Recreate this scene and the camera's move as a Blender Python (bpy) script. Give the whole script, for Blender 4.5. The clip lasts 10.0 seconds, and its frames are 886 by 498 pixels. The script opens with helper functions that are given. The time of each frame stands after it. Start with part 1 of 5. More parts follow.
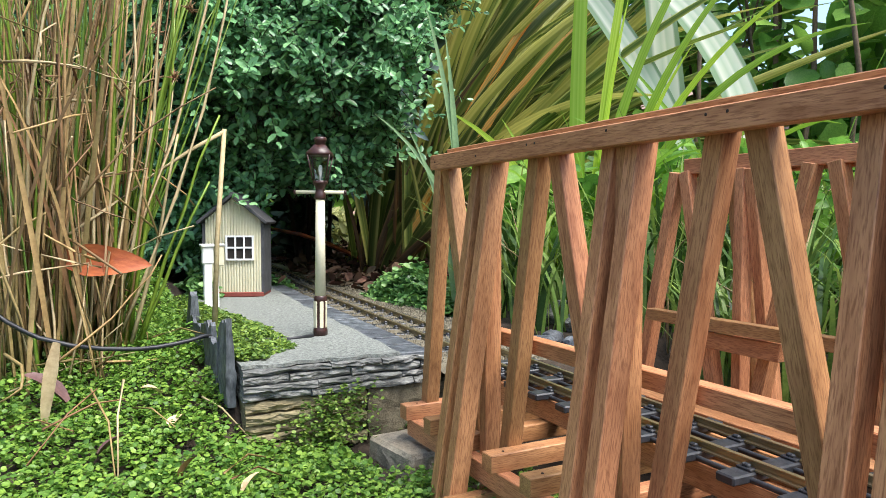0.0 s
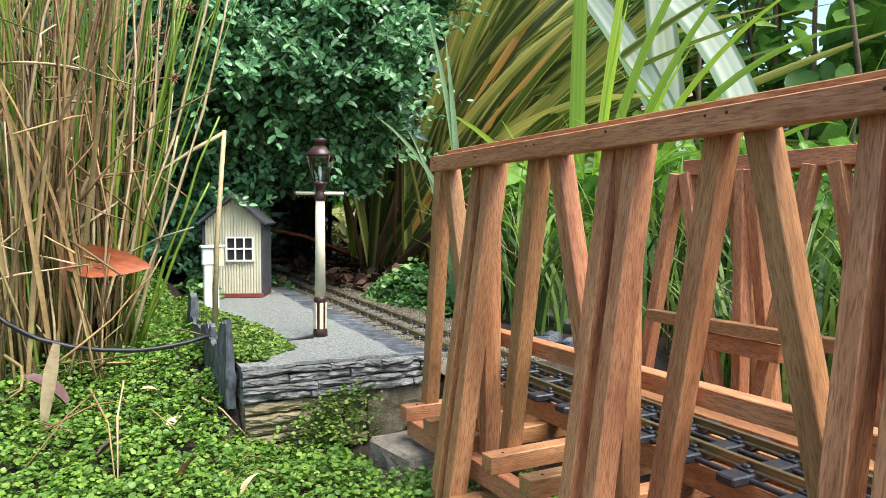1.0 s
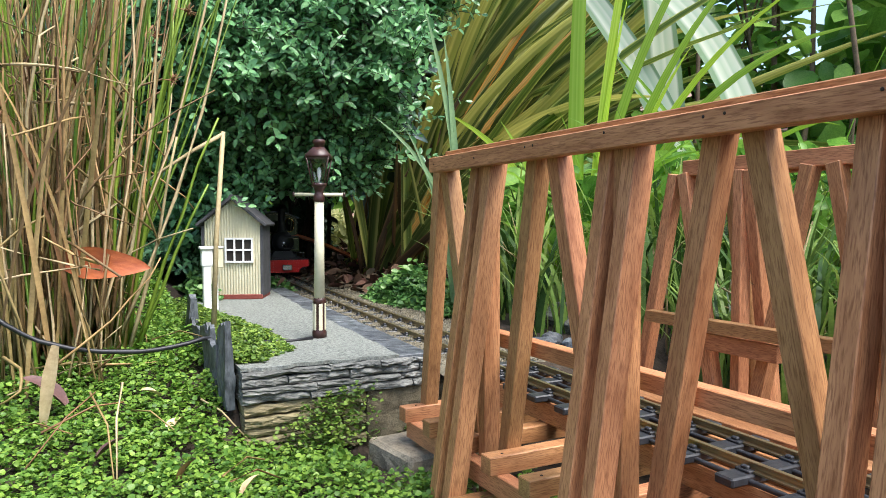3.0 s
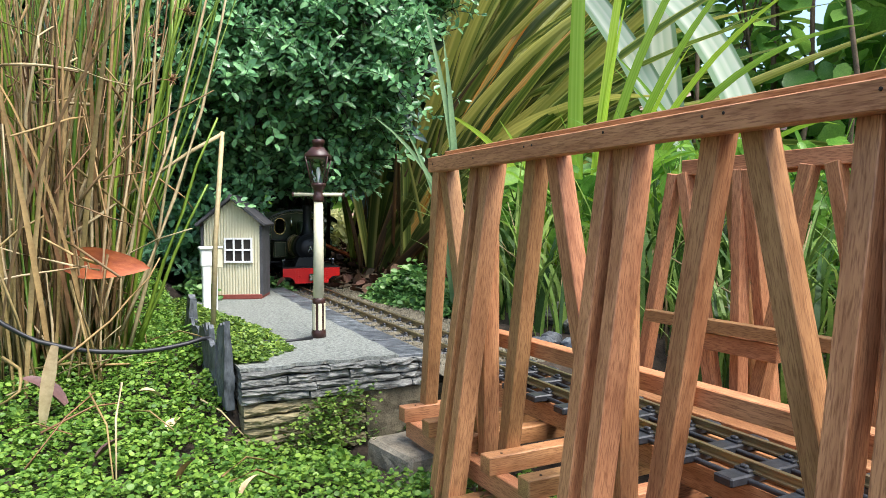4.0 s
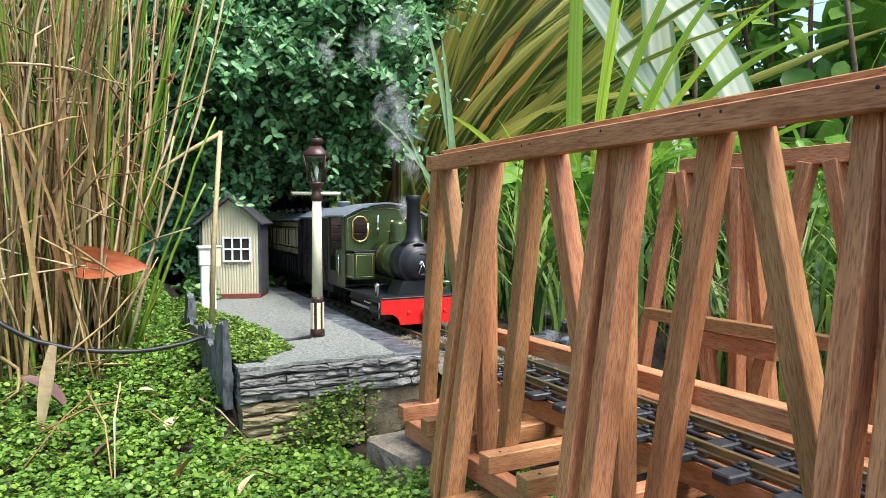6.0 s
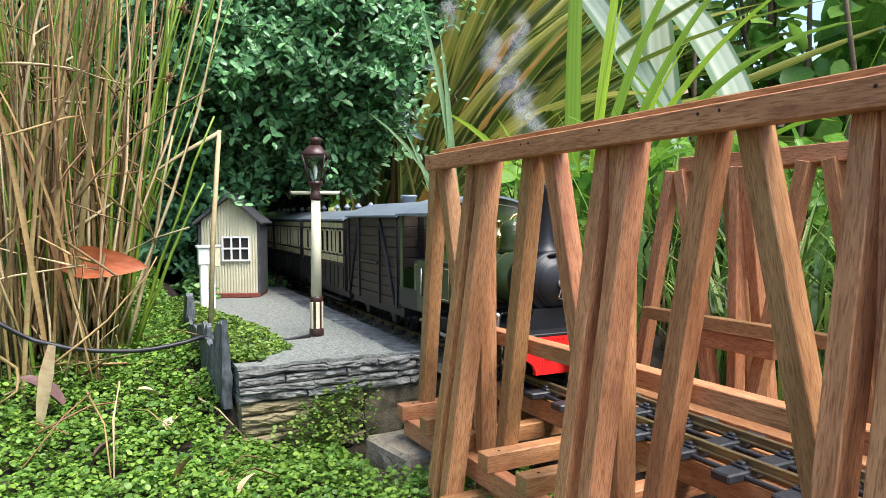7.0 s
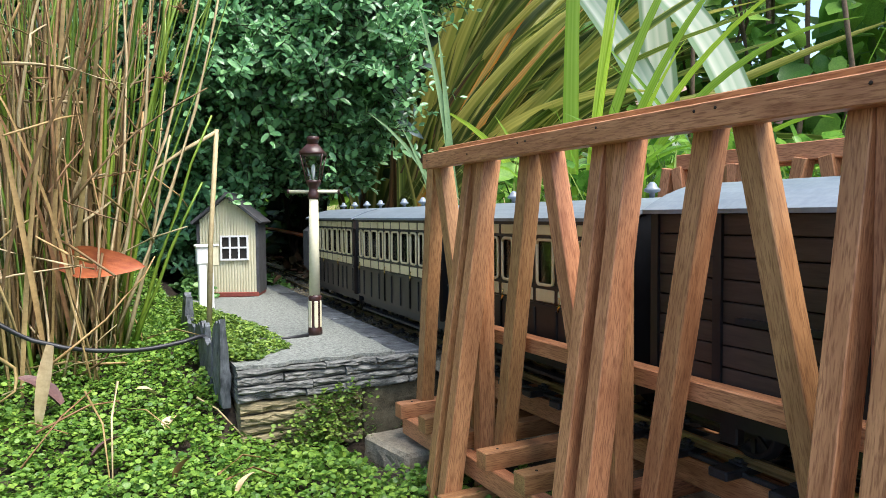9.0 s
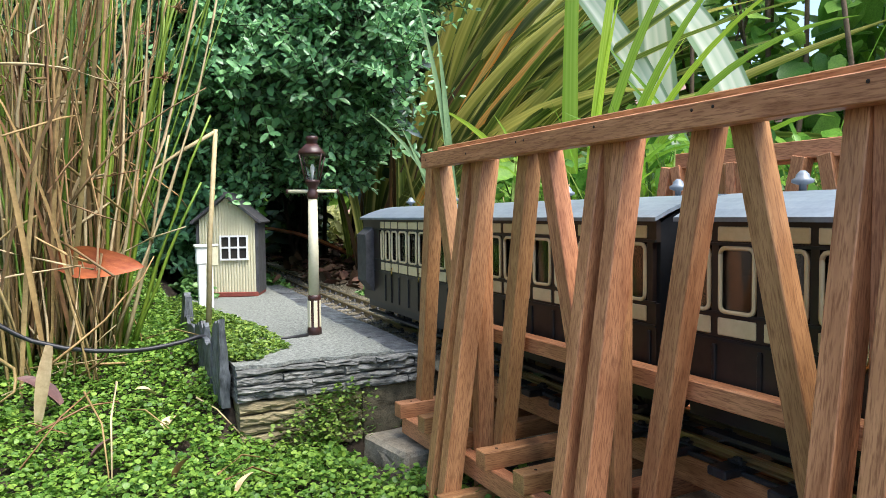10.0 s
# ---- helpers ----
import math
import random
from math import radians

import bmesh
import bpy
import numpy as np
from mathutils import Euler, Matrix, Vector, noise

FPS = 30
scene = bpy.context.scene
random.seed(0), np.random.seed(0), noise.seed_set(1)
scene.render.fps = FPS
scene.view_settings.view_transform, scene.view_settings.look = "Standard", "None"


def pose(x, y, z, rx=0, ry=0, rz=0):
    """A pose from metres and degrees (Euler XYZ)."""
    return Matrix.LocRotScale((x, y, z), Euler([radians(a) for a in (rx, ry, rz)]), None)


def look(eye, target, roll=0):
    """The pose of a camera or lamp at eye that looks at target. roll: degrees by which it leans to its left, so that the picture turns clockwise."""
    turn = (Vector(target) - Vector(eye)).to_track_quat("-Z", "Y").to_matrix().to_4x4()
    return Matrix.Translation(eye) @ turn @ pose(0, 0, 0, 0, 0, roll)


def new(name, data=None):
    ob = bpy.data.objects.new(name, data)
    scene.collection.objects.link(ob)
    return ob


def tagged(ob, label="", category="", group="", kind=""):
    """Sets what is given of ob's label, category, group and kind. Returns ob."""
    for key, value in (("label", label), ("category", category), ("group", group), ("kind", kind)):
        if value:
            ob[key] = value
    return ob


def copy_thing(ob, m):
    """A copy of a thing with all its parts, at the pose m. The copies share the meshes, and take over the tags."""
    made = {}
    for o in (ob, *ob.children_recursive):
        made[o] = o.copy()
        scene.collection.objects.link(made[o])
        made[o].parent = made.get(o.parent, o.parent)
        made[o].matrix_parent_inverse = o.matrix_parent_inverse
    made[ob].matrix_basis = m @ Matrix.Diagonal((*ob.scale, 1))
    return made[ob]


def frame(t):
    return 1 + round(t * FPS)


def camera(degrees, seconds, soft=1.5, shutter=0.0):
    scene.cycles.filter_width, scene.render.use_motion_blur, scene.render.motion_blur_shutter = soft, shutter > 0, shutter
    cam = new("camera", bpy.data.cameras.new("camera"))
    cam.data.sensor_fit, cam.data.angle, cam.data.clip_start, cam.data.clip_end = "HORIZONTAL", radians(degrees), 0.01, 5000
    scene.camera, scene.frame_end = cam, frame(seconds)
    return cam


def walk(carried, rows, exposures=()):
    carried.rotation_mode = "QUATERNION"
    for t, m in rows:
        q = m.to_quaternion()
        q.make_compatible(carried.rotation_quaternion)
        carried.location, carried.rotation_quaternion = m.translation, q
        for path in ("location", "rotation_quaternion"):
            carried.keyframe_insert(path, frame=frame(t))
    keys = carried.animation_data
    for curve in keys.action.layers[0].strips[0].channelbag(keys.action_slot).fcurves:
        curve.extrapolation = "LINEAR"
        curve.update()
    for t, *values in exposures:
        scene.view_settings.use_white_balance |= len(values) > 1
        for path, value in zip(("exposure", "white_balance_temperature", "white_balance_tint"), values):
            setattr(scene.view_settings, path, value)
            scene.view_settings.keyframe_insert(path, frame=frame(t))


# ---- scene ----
cam = camera(65.1, 10.0, soft=0.5)
PATH = [
    (0, (-0.00011, 0.00006, 0.30011), (0.9175, 1.7748, 0.2092), 0.031),
    (0.5, (0.00001, -0.00005, 0.30019), (0.9173, 1.7749, 0.2109), 0.027),
    (1, (0.00011, -0.00014, 0.30027), (0.9174, 1.7749, 0.2122), 0.013),
    (1.5, (0.00020, -0.00022, 0.30033), (0.9176, 1.7748, 0.2132), -0.007),
    (2, (0.00028, -0.00029, 0.30039), (0.9180, 1.7746, 0.2139), -0.030),
    (2.5, (0.00035, -0.00036, 0.30044), (0.9185, 1.7743, 0.2143), -0.055),
    (3.25, (0.00046, -0.00045, 0.30051), (0.9194, 1.7739, 0.2144), -0.094),
    (4, (0.00058, -0.00053, 0.30057), (0.9204, 1.7733, 0.2138), -0.132),
    (4.5, (0.00066, -0.00059, 0.30061), (0.9212, 1.7728, 0.2131), -0.158),
    (5, (0.00076, -0.00065, 0.30064), (0.9219, 1.7724, 0.2122), -0.185),
    (5.5, (0.00088, -0.00071, 0.30067), (0.9227, 1.7719, 0.2112), -0.213),
    (6.25, (0.00109, -0.00081, 0.30072), (0.9239, 1.7712, 0.2094), -0.262),
    (7, (0.00136, -0.00094, 0.30076), (0.9252, 1.7705, 0.2074), -0.321),
    (7.5, (0.00157, -0.00103, 0.30079), (0.9259, 1.7700, 0.2061), -0.367),
    (8, (0.00183, -0.00114, 0.30082), (0.9266, 1.7696, 0.2047), -0.419),
    (8.5, (0.00212, -0.00127, 0.30085), (0.9273, 1.7692, 0.2035), -0.477),
    (9, (0.00245, -0.00141, 0.30088), (0.9278, 1.7689, 0.2024), -0.541),
    (9.5, (0.00283, -0.00157, 0.30092), (0.9282, 1.7687, 0.2015), -0.608),
    (10, (0.00326, -0.00175, 0.30096), (0.9283, 1.7686, 0.2007), -0.678),
]
walk(cam, [(t, look(eye, target, roll)) for t, eye, target, roll in PATH])

# ---- light: bright overcast garden shade ----
world = bpy.data.worlds.new("sky")
scene.world = world
world.use_nodes = True
wn = world.node_tree.nodes
sky = wn.new("ShaderNodeTexSky")
sky.sky_type, sky.sun_disc = "NISHITA", False
sky.sun_elevation, sky.sun_rotation = radians(62), radians(155)
sky.dust_density, sky.ozone_density = 1.6, 1.0
wn["Background"].inputs[1].default_value = 0.12
world.node_tree.links.new(sky.outputs[0], wn["Background"].inputs[0])
sun = new("sun", bpy.data.lights.new("sun", "SUN"))
sun.data.energy, sun.data.angle, sun.data.color = 2.6, radians(38), (1, 0.97, 0.93)
sun.matrix_world = look((0.67, -0.59, 3.2), (0.0, 0.85, 0.2))
scene.view_settings.exposure = 1.56


# ---- materials ----
def material(name, dark, light, scale=60, stretch=(1, 1, 1), rough=0.7, bump=0.2, metal=0.0, spec=0.4, fine=300,
             island=0.0, obj=0.0, glow=0.0, trans=0.0, third=None, spread=(0.3, 0.7), blend=0.4):
    """Two noise scales between two colours, with relief; island and obj vary the brightness piece by piece."""
    m = bpy.data.materials.new(name)
    m.use_nodes = True
    nt = m.node_tree
    n, li = nt.nodes, nt.links
    b = n["Principled BSDF"]
    co = n.new("ShaderNodeTexCoord")
    info = n.new("ShaderNodeObjectInfo")
    geo = n.new("ShaderNodeNewGeometry")
    add = n.new("ShaderNodeVectorMath")
    add.operation = "MULTIPLY_ADD"
    add.inputs[1].default_value = stretch
    li.new(co.outputs["Object"], add.inputs[0])
    off = n.new("ShaderNodeMath")
    off.operation = "MULTIPLY"
    off.inputs[1].default_value = 7.3
    li.new(info.outputs["Random"], off.inputs[0])
    li.new(off.outputs[0], add.inputs[2])
    n1, n2 = n.new("ShaderNodeTexNoise"), n.new("ShaderNodeTexNoise")
    for node, s, det in ((n1, scale, 6), (n2, fine, 3)):
        node.inputs["Scale"].default_value, node.inputs["Detail"].default_value = s, det
        node.inputs["Roughness"].default_value = 0.6
        li.new(add.outputs[0], node.inputs["Vector"])
    mixf = n.new("ShaderNodeMix")
    mixf.inputs[0].default_value = blend
    li.new(n1.outputs["Fac"], mixf.inputs[2])
    li.new(n2.outputs["Fac"], mixf.inputs[3])
    ramp = n.new("ShaderNodeValToRGB")
    e = ramp.color_ramp.elements
    e[0].position, e[1].position = spread
    e[0].color, e[1].color = (*dark, 1), (*light, 1)
    if third:
        el = e.new(spread[1] + 0.08)
        el.color = (*third, 1)
    li.new(mixf.outputs[0], ramp.inputs[0])
    hsv = n.new("ShaderNodeHueSaturation")
    li.new(ramp.outputs[0], hsv.inputs["Color"])
    if island or obj:
        ma = n.new("ShaderNodeMapRange")
        ma.inputs[3].default_value, ma.inputs[4].default_value = 1 - max(island, obj), 1 + max(island, obj)
        li.new(geo.outputs["Random Per Island"] if island else info.outputs["Random"], ma.inputs[0])
        li.new(ma.outputs[0], hsv.inputs["Value"])
        mh = n.new("ShaderNodeMapRange")
        mh.inputs[3].default_value, mh.inputs[4].default_value = 0.5 + 0.05 * max(island, obj), 0.5 - 0.05 * max(island, obj)
        li.new(geo.outputs["Random Per Island"] if island else info.outputs["Random"], mh.inputs[0])
        li.new(mh.outputs[0], hsv.inputs["Hue"])
    li.new(hsv.outputs[0], b.inputs["Base Color"])
    b.inputs["Roughness"].default_value, b.inputs["Metallic"].default_value = rough, metal
    b.inputs["Specular IOR Level"].default_value = spec
    if bump:
        bp = n.new("ShaderNodeBump")
        bp.inputs["Strength"].default_value, bp.inputs["Distance"].default_value = bump, 0.002
        li.new(mixf.outputs[0], bp.inputs["Height"])
        li.new(bp.outputs[0], b.inputs["Normal"])
    if glow:
        b.inputs["Emission Color"].default_value, b.inputs["Emission Strength"].default_value = (*light, 1), glow
    if trans:
        tr = n.new("ShaderNodeBsdfTranslucent")
        li.new(hsv.outputs[0], tr.inputs[0])
        mx = n.new("ShaderNodeMixShader")
        mx.inputs[0].default_value = trans
        li.new(b.outputs[0], mx.inputs[1])
        li.new(tr.outputs[0], mx.inputs[2])
        li.new(mx.outputs[0], n["Material Output"].inputs[0])
    return m


M = {
    "soil": material("dark_soil", (0.012, 0.009, 0.006), (0.07, 0.05, 0.035), 60, rough=0.95, bump=0.8),
    "ballast": material("grit_ballast", (0.05, 0.043, 0.030), (0.24, 0.21, 0.145), 150, rough=0.95, bump=0.9, fine=700, third=(0.36, 0.36, 0.13)),
    "platform": material("grey_felt_surface", (0.075, 0.083, 0.074), (0.30, 0.315, 0.285), 330, rough=0.95, bump=0.9, fine=1300, spread=(0.36, 0.64)),
    "slate": material("slate", (0.018, 0.022, 0.027), (0.17, 0.185, 0.20), 90, (1, 1, 0.4), 0.55, 0.8, obj=0.25, spread=(0.38, 0.66)),
    "stone": material("layered_slate_stone", (0.030, 0.032, 0.031), (0.30, 0.30, 0.275), 130, (0.5, 1, 2.0), 0.85, 1.0, fine=600, obj=0.25, spread=(0.36, 0.66)),
    "concrete": material("rough_concrete", (0.035, 0.029, 0.018), (0.22, 0.185, 0.12), 120, rough=0.95, bump=1.0, fine=800),
    "rail": material("bronze_rail", (0.24, 0.18, 0.09), (0.46, 0.38, 0.23), 90, (3, 0.3, 3), 0.38, 0.1, metal=0.85),
    "plastic": material("dark_plastic_sleeper", (0.012, 0.013, 0.016), (0.045, 0.048, 0.055), 200, rough=0.38, bump=0.15),
    "cream": material("cream_paint", (0.56, 0.52, 0.35), (0.70, 0.66, 0.48), 30, rough=0.5, bump=0.1),
    "brown": material("chocolate_paint", (0.028, 0.012, 0.01), (0.06, 0.025, 0.02), 60, rough=0.35, bump=0.08),
    "white": material("white_paint", (0.68, 0.68, 0.66), (0.82, 0.82, 0.8), 30, rough=0.5, bump=0.05),
    "greyboard": material("dark_grey_board", (0.03, 0.03, 0.033), (0.085, 0.085, 0.09), 60, rough=0.7, bump=0.2),
    "redbrick": material("red_base", (0.14, 0.03, 0.02), (0.28, 0.07, 0.05), 120, rough=0.8, bump=0.3),
    "locogreen": material("olive_green_enamel", (0.028, 0.046, 0.014), (0.044, 0.068, 0.021), 20, rough=0.28, bump=0.02),
    "black": material("satin_black", (0.006, 0.007, 0.009), (0.016, 0.018, 0.022), 60, rough=0.42, bump=0.05),
    "redpaint": material("red_enamel", (0.62, 0.012, 0.014), (0.78, 0.025, 0.022), 40, rough=0.3, bump=0.03),
    "steel": material("bright_steel", (0.5, 0.5, 0.5), (0.75, 0.75, 0.74), 80, rough=0.25, bump=0.03, metal=1.0),
    "brass": material("polished_brass", (0.55, 0.38, 0.12), (0.75, 0.55, 0.22), 80, rough=0.25, bump=0.03, metal=1.0),
    "coach": material("umber_coach_paint", (0.016, 0.011, 0.009), (0.036, 0.025, 0.020), 40, rough=0.45, bump=0.06),
    "coachcream": material("cream_coach_paint", (0.56, 0.46, 0.25), (0.70, 0.60, 0.37), 40, rough=0.4, bump=0.05),
    "roof": material("grey_blue_roof", (0.13, 0.16, 0.19), (0.24, 0.28, 0.32), 40, rough=0.35, bump=0.05),
    "inside": material("dark_interior", (0.012, 0.01, 0.008), (0.03, 0.025, 0.02), 40, rough=0.8),
    "box": material("box_leaf", (0.085, 0.235, 0.10), (0.23, 0.48, 0.20), 40, rough=0.30, bump=0.05, spec=0.5, island=0.45, trans=0.28),
    "moss": material("creeping_leaf", (0.085, 0.19, 0.022), (0.21, 0.36, 0.060), 30, rough=0.45, bump=0.0, island=0.42, trans=0.3),
    "grass": material("bright_blade", (0.13, 0.30, 0.02), (0.30, 0.52, 0.07), 20, (1, 1, 1), 0.4, 0.05, obj=0.18, trans=0.5),
    "straw": material("dry_straw", (0.17, 0.105, 0.036), (0.46, 0.315, 0.130), 40, rough=0.6, bump=0.1, obj=0.35),
    "rush": material("green_rush", (0.065, 0.135, 0.012), (0.19, 0.28, 0.03), 40, rough=0.45, bump=0.05, obj=0.3),
    "bark": material("dark_bark", (0.012, 0.008, 0.005), (0.06, 0.04, 0.03), 60, rough=0.9, bump=0.6),
    "wire": material("black_cable", (0.01, 0.01, 0.012), (0.025, 0.026, 0.03), 60, rough=0.45, bump=0.05),
    "deadleaf": material("rust_dead_leaf", (0.24, 0.05, 0.016), (0.52, 0.15, 0.05), 90, (1, 1, 0.4), 0.45, 0.4),
}


def wood(name, dark, light, pale, pore):
    """Sawn hardwood: broad uneven figure along local x, fine short pores, and pale worn streaks."""
    m = material(name, dark, light, 38, (0.22, 1.3, 1.3), 0.5, 0.3, fine=170, obj=0.17, spread=(0.33, 0.67), third=pale, blend=0.45)
    nt = m.node_tree
    n, li = nt.nodes, nt.links
    hsv = next(k for k in n if k.bl_idname == "ShaderNodeHueSaturation")
    ramp = next(k for k in n if k.bl_idname == "ShaderNodeValToRGB")
    co = next(k for k in n if k.bl_idname == "ShaderNodeTexCoord")
    info = next(k for k in n if k.bl_idname == "ShaderNodeObjectInfo")
    mp = n.new("ShaderNodeVectorMath")
    mp.operation = "MULTIPLY_ADD"
    mp.inputs[1].default_value = (0.10, 1, 1)
    li.new(co.outputs["Object"], mp.inputs[0])
    li.new(info.outputs["Random"], mp.inputs[2])
    no, cut, mix = n.new("ShaderNodeTexNoise"), n.new("ShaderNodeMapRange"), n.new("ShaderNodeMix")
    no.inputs["Scale"].default_value, no.inputs["Detail"].default_value = 1500, 3
    li.new(mp.outputs[0], no.inputs["Vector"])
    cut.inputs[1].default_value, cut.inputs[2].default_value, cut.inputs[3].default_value, cut.inputs[4].default_value = 0.46, 0.66, 0.0, 0.70
    li.new(no.outputs["Fac"], cut.inputs[0])
    mix.data_type = "RGBA"
    mix.inputs[7].default_value = (*pore, 1)
    li.new(cut.outputs[0], mix.inputs[0])
    li.new(ramp.outputs[0], mix.inputs[6])
    li.new(mix.outputs[2], hsv.inputs["Color"])
    return m


M["timber"] = wood("red_brown_timber", (0.31, 0.128, 0.052), (0.63, 0.318, 0.145), (0.76, 0.48, 0.28), (0.185, 0.064, 0.024))


def striped(name, edge, mid, centre, rough=0.4, trans=0.25, lines=9.0):
    """A strap leaf: coloured margins and fine lines along its length."""
    m = material(name, mid, centre, 30, rough=rough, bump=0.0, obj=0.3, trans=trans)
    nt = m.node_tree
    n, li = nt.nodes, nt.links
    uv = n.new("ShaderNodeUVMap")
    uv.uv_map = "UVMap"
    sep = n.new("ShaderNodeSeparateXYZ")
    li.new(uv.outputs[0], sep.inputs[0])
    info = next(k for k in n if k.bl_idname == "ShaderNodeObjectInfo")
    wob = n.new("ShaderNodeMath")
    wob.operation = "MULTIPLY_ADD"
    wob.inputs[1].default_value = 0.22
    li.new(info.outputs["Random"], wob.inputs[0])
    li.new(sep.outputs[0], wob.inputs[2])
    ramp = n.new("ShaderNodeValToRGB")
    el = ramp.color_ramp.elements
    stops = [(0.0, edge), (0.16, edge), (0.22, mid), (0.42, centre), (0.48, mid), (0.60, centre), (0.82, mid), (0.94, edge)]
    el[0].position, el[0].color = 0.0, (*edge, 1)
    el[1].position, el[1].color = 1.0, (*edge, 1)
    for p, c in stops[1:]:
        e = el.new(p)
        e.color = (*c, 1)
    li.new(wob.outputs[0], ramp.inputs[0])
    hsv = next(k for k in n if k.bl_idname == "ShaderNodeHueSaturation")
    li.new(ramp.outputs[0], hsv.inputs["Color"])
    return m


M["flax"] = striped("flax_leaf", (0.60, 0.58, 0.16), (0.28, 0.32, 0.06), (0.13, 0.19, 0.035), trans=0.35)
M["flaxgreen"] = striped("green_flax_leaf", (0.34, 0.37, 0.09), (0.16, 0.22, 0.04), (0.08, 0.13, 0.025), trans=0.35)
M["flaxgold"] = striped("gold_flax_leaf", (0.30, 0.32, 0.07), (0.60, 0.57, 0.15), (0.46, 0.45, 0.10), trans=0.35)
M["blade"] = striped("veined_blade", (0.38, 0.57, 0.045), (0.46, 0.64, 0.08), (0.34, 0.54, 0.04), trans=0.6)
M["flaxdark"] = striped("olive_flax_leaf", (0.26, 0.26, 0.08), (0.09, 0.12, 0.03), (0.05, 0.08, 0.02), trans=0.3)
M["flaxbrown"] = striped("brown_flax_leaf", (0.16, 0.09, 0.04), (0.08, 0.05, 0.025), (0.05, 0.035, 0.02), trans=0.2)
M["flaxrust"] = striped("rusty_flax_leaf", (0.60, 0.22, 0.03), (0.50, 0.30, 0.06), (0.30, 0.20, 0.05), trans=0.3)
M["variegated"] = striped("variegated_leaf", (0.26, 0.38, 0.22), (0.80, 0.82, 0.68), (0.58, 0.68, 0.50))
# dark version of the box leaf, deep shade put into its colour
M["shadedbox"] = material("box_leaf_shaded", (0.006, 0.022, 0.008), (0.02, 0.055, 0.02), 30, rough=0.5, bump=0.0, island=0.4)
M["bushleaf"] = material("bush_leaf", (0.07, 0.20, 0.028), (0.24, 0.46, 0.08), 20, rough=0.4, bump=0.0, island=0.5, trans=0.45)
M["wildgrass"] = material("wild_grass", (0.045, 0.105, 0.018), (0.19, 0.30, 0.065), 20, rough=0.45, bump=0.0, island=0.7, trans=0.3)
M["palegrass"] = material("pale_blade", (0.13, 0.24, 0.10), (0.28, 0.42, 0.2), 20, rough=0.5, bump=0.0, trans=0.3)
M["creeper"] = material("creeper_leaf", (0.07, 0.15, 0.022), (0.22, 0.33, 0.06), 30, rough=0.45, bump=0.0, island=0.5, trans=0.3)
M["moundleaf"] = material("mound_leaf", (0.06, 0.16, 0.04), (0.15, 0.30, 0.08), 30, rough=0.4, bump=0.0, island=0.45, trans=0.25)
M["palestraw"] = material("pale_straw", (0.32, 0.23, 0.11), (0.60, 0.48, 0.28), 60, rough=0.6, bump=0.1, obj=0.25)
M["brownstraw"] = material("brown_straw", (0.12, 0.062, 0.025), (0.28, 0.165, 0.07), 60, rough=0.6, bump=0.1, obj=0.3)
M["plumleaf"] = material("plum_dead_leaf", (0.07, 0.035, 0.035), (0.17, 0.09, 0.08), 60, rough=0.6, bump=0.2)
M["stemwood"] = material("stem_wood", (0.06, 0.04, 0.025), (0.2, 0.14, 0.09), 60, rough=0.8, bump=0.3)
M["litter"] = material("leaf_litter", (0.035, 0.02, 0.012), (0.16, 0.09, 0.05), 40, rough=0.8, bump=0.1, island=0.6)
M["render"] = material("pinkish_render", (0.42, 0.24, 0.19), (0.62, 0.44, 0.36), 6, rough=0.9, bump=0.2)


def steam():
    """White vapour, thin and uneven."""
    m = bpy.data.materials.new("steam")
    m.use_nodes = True
    n, li = m.node_tree.nodes, m.node_tree.links
    co, no, mp = n.new("ShaderNodeTexCoord"), n.new("ShaderNodeTexNoise"), n.new("ShaderNodeMapRange")
    no.inputs["Scale"].default_value, no.inputs["Detail"].default_value = 95, 5
    li.new(co.outputs["Object"], no.inputs["Vector"])
    mp.inputs[1].default_value, mp.inputs[2].default_value, mp.inputs[3].default_value, mp.inputs[4].default_value = 0.28, 0.74, 0.0, 0.20
    li.new(no.outputs["Fac"], mp.inputs[0])
    tr, df, mx = n.new("ShaderNodeBsdfTransparent"), n.new("ShaderNodeBsdfTranslucent"), n.new("ShaderNodeMixShader")
    df.inputs[0].default_value = (0.9, 0.9, 0.92, 1)
    d2, both = n.new("ShaderNodeBsdfDiffuse"), n.new("ShaderNodeMixShader")
    d2.inputs[0].default_value = (0.95, 0.95, 0.96, 1)
    li.new(df.outputs[0], both.inputs[1])
    li.new(d2.outputs[0], both.inputs[2])
    ln, fade, mul = n.new("ShaderNodeVectorMath"), n.new("ShaderNodeMapRange"), n.new("ShaderNodeMath")
    ln.operation, mul.operation = "LENGTH", "MULTIPLY"
    flat = n.new("ShaderNodeVectorMath")
    flat.operation = "MULTIPLY"
    flat.inputs[1].default_value = (1, 0.45, 1)
    li.new(co.outputs["Object"], flat.inputs[0])
    li.new(flat.outputs[0], ln.inputs[0])
    fade.inputs[1].default_value, fade.inputs[2].default_value, fade.inputs[3].default_value, fade.inputs[4].default_value = 0.003, 0.0165, 1.0, 0.0
    li.new(ln.outputs["Value"], fade.inputs[0])
    li.new(mp.outputs[0], mul.inputs[0])
    li.new(fade.outputs[0], mul.inputs[1])
    li.new(mul.outputs[0], mx.inputs[0])
    li.new(tr.outputs[0], mx.inputs[1])
    li.new(both.outputs[0], mx.inputs[2])
    li.new(mx.outputs[0], n["Material Output"].inputs[0])
    return m


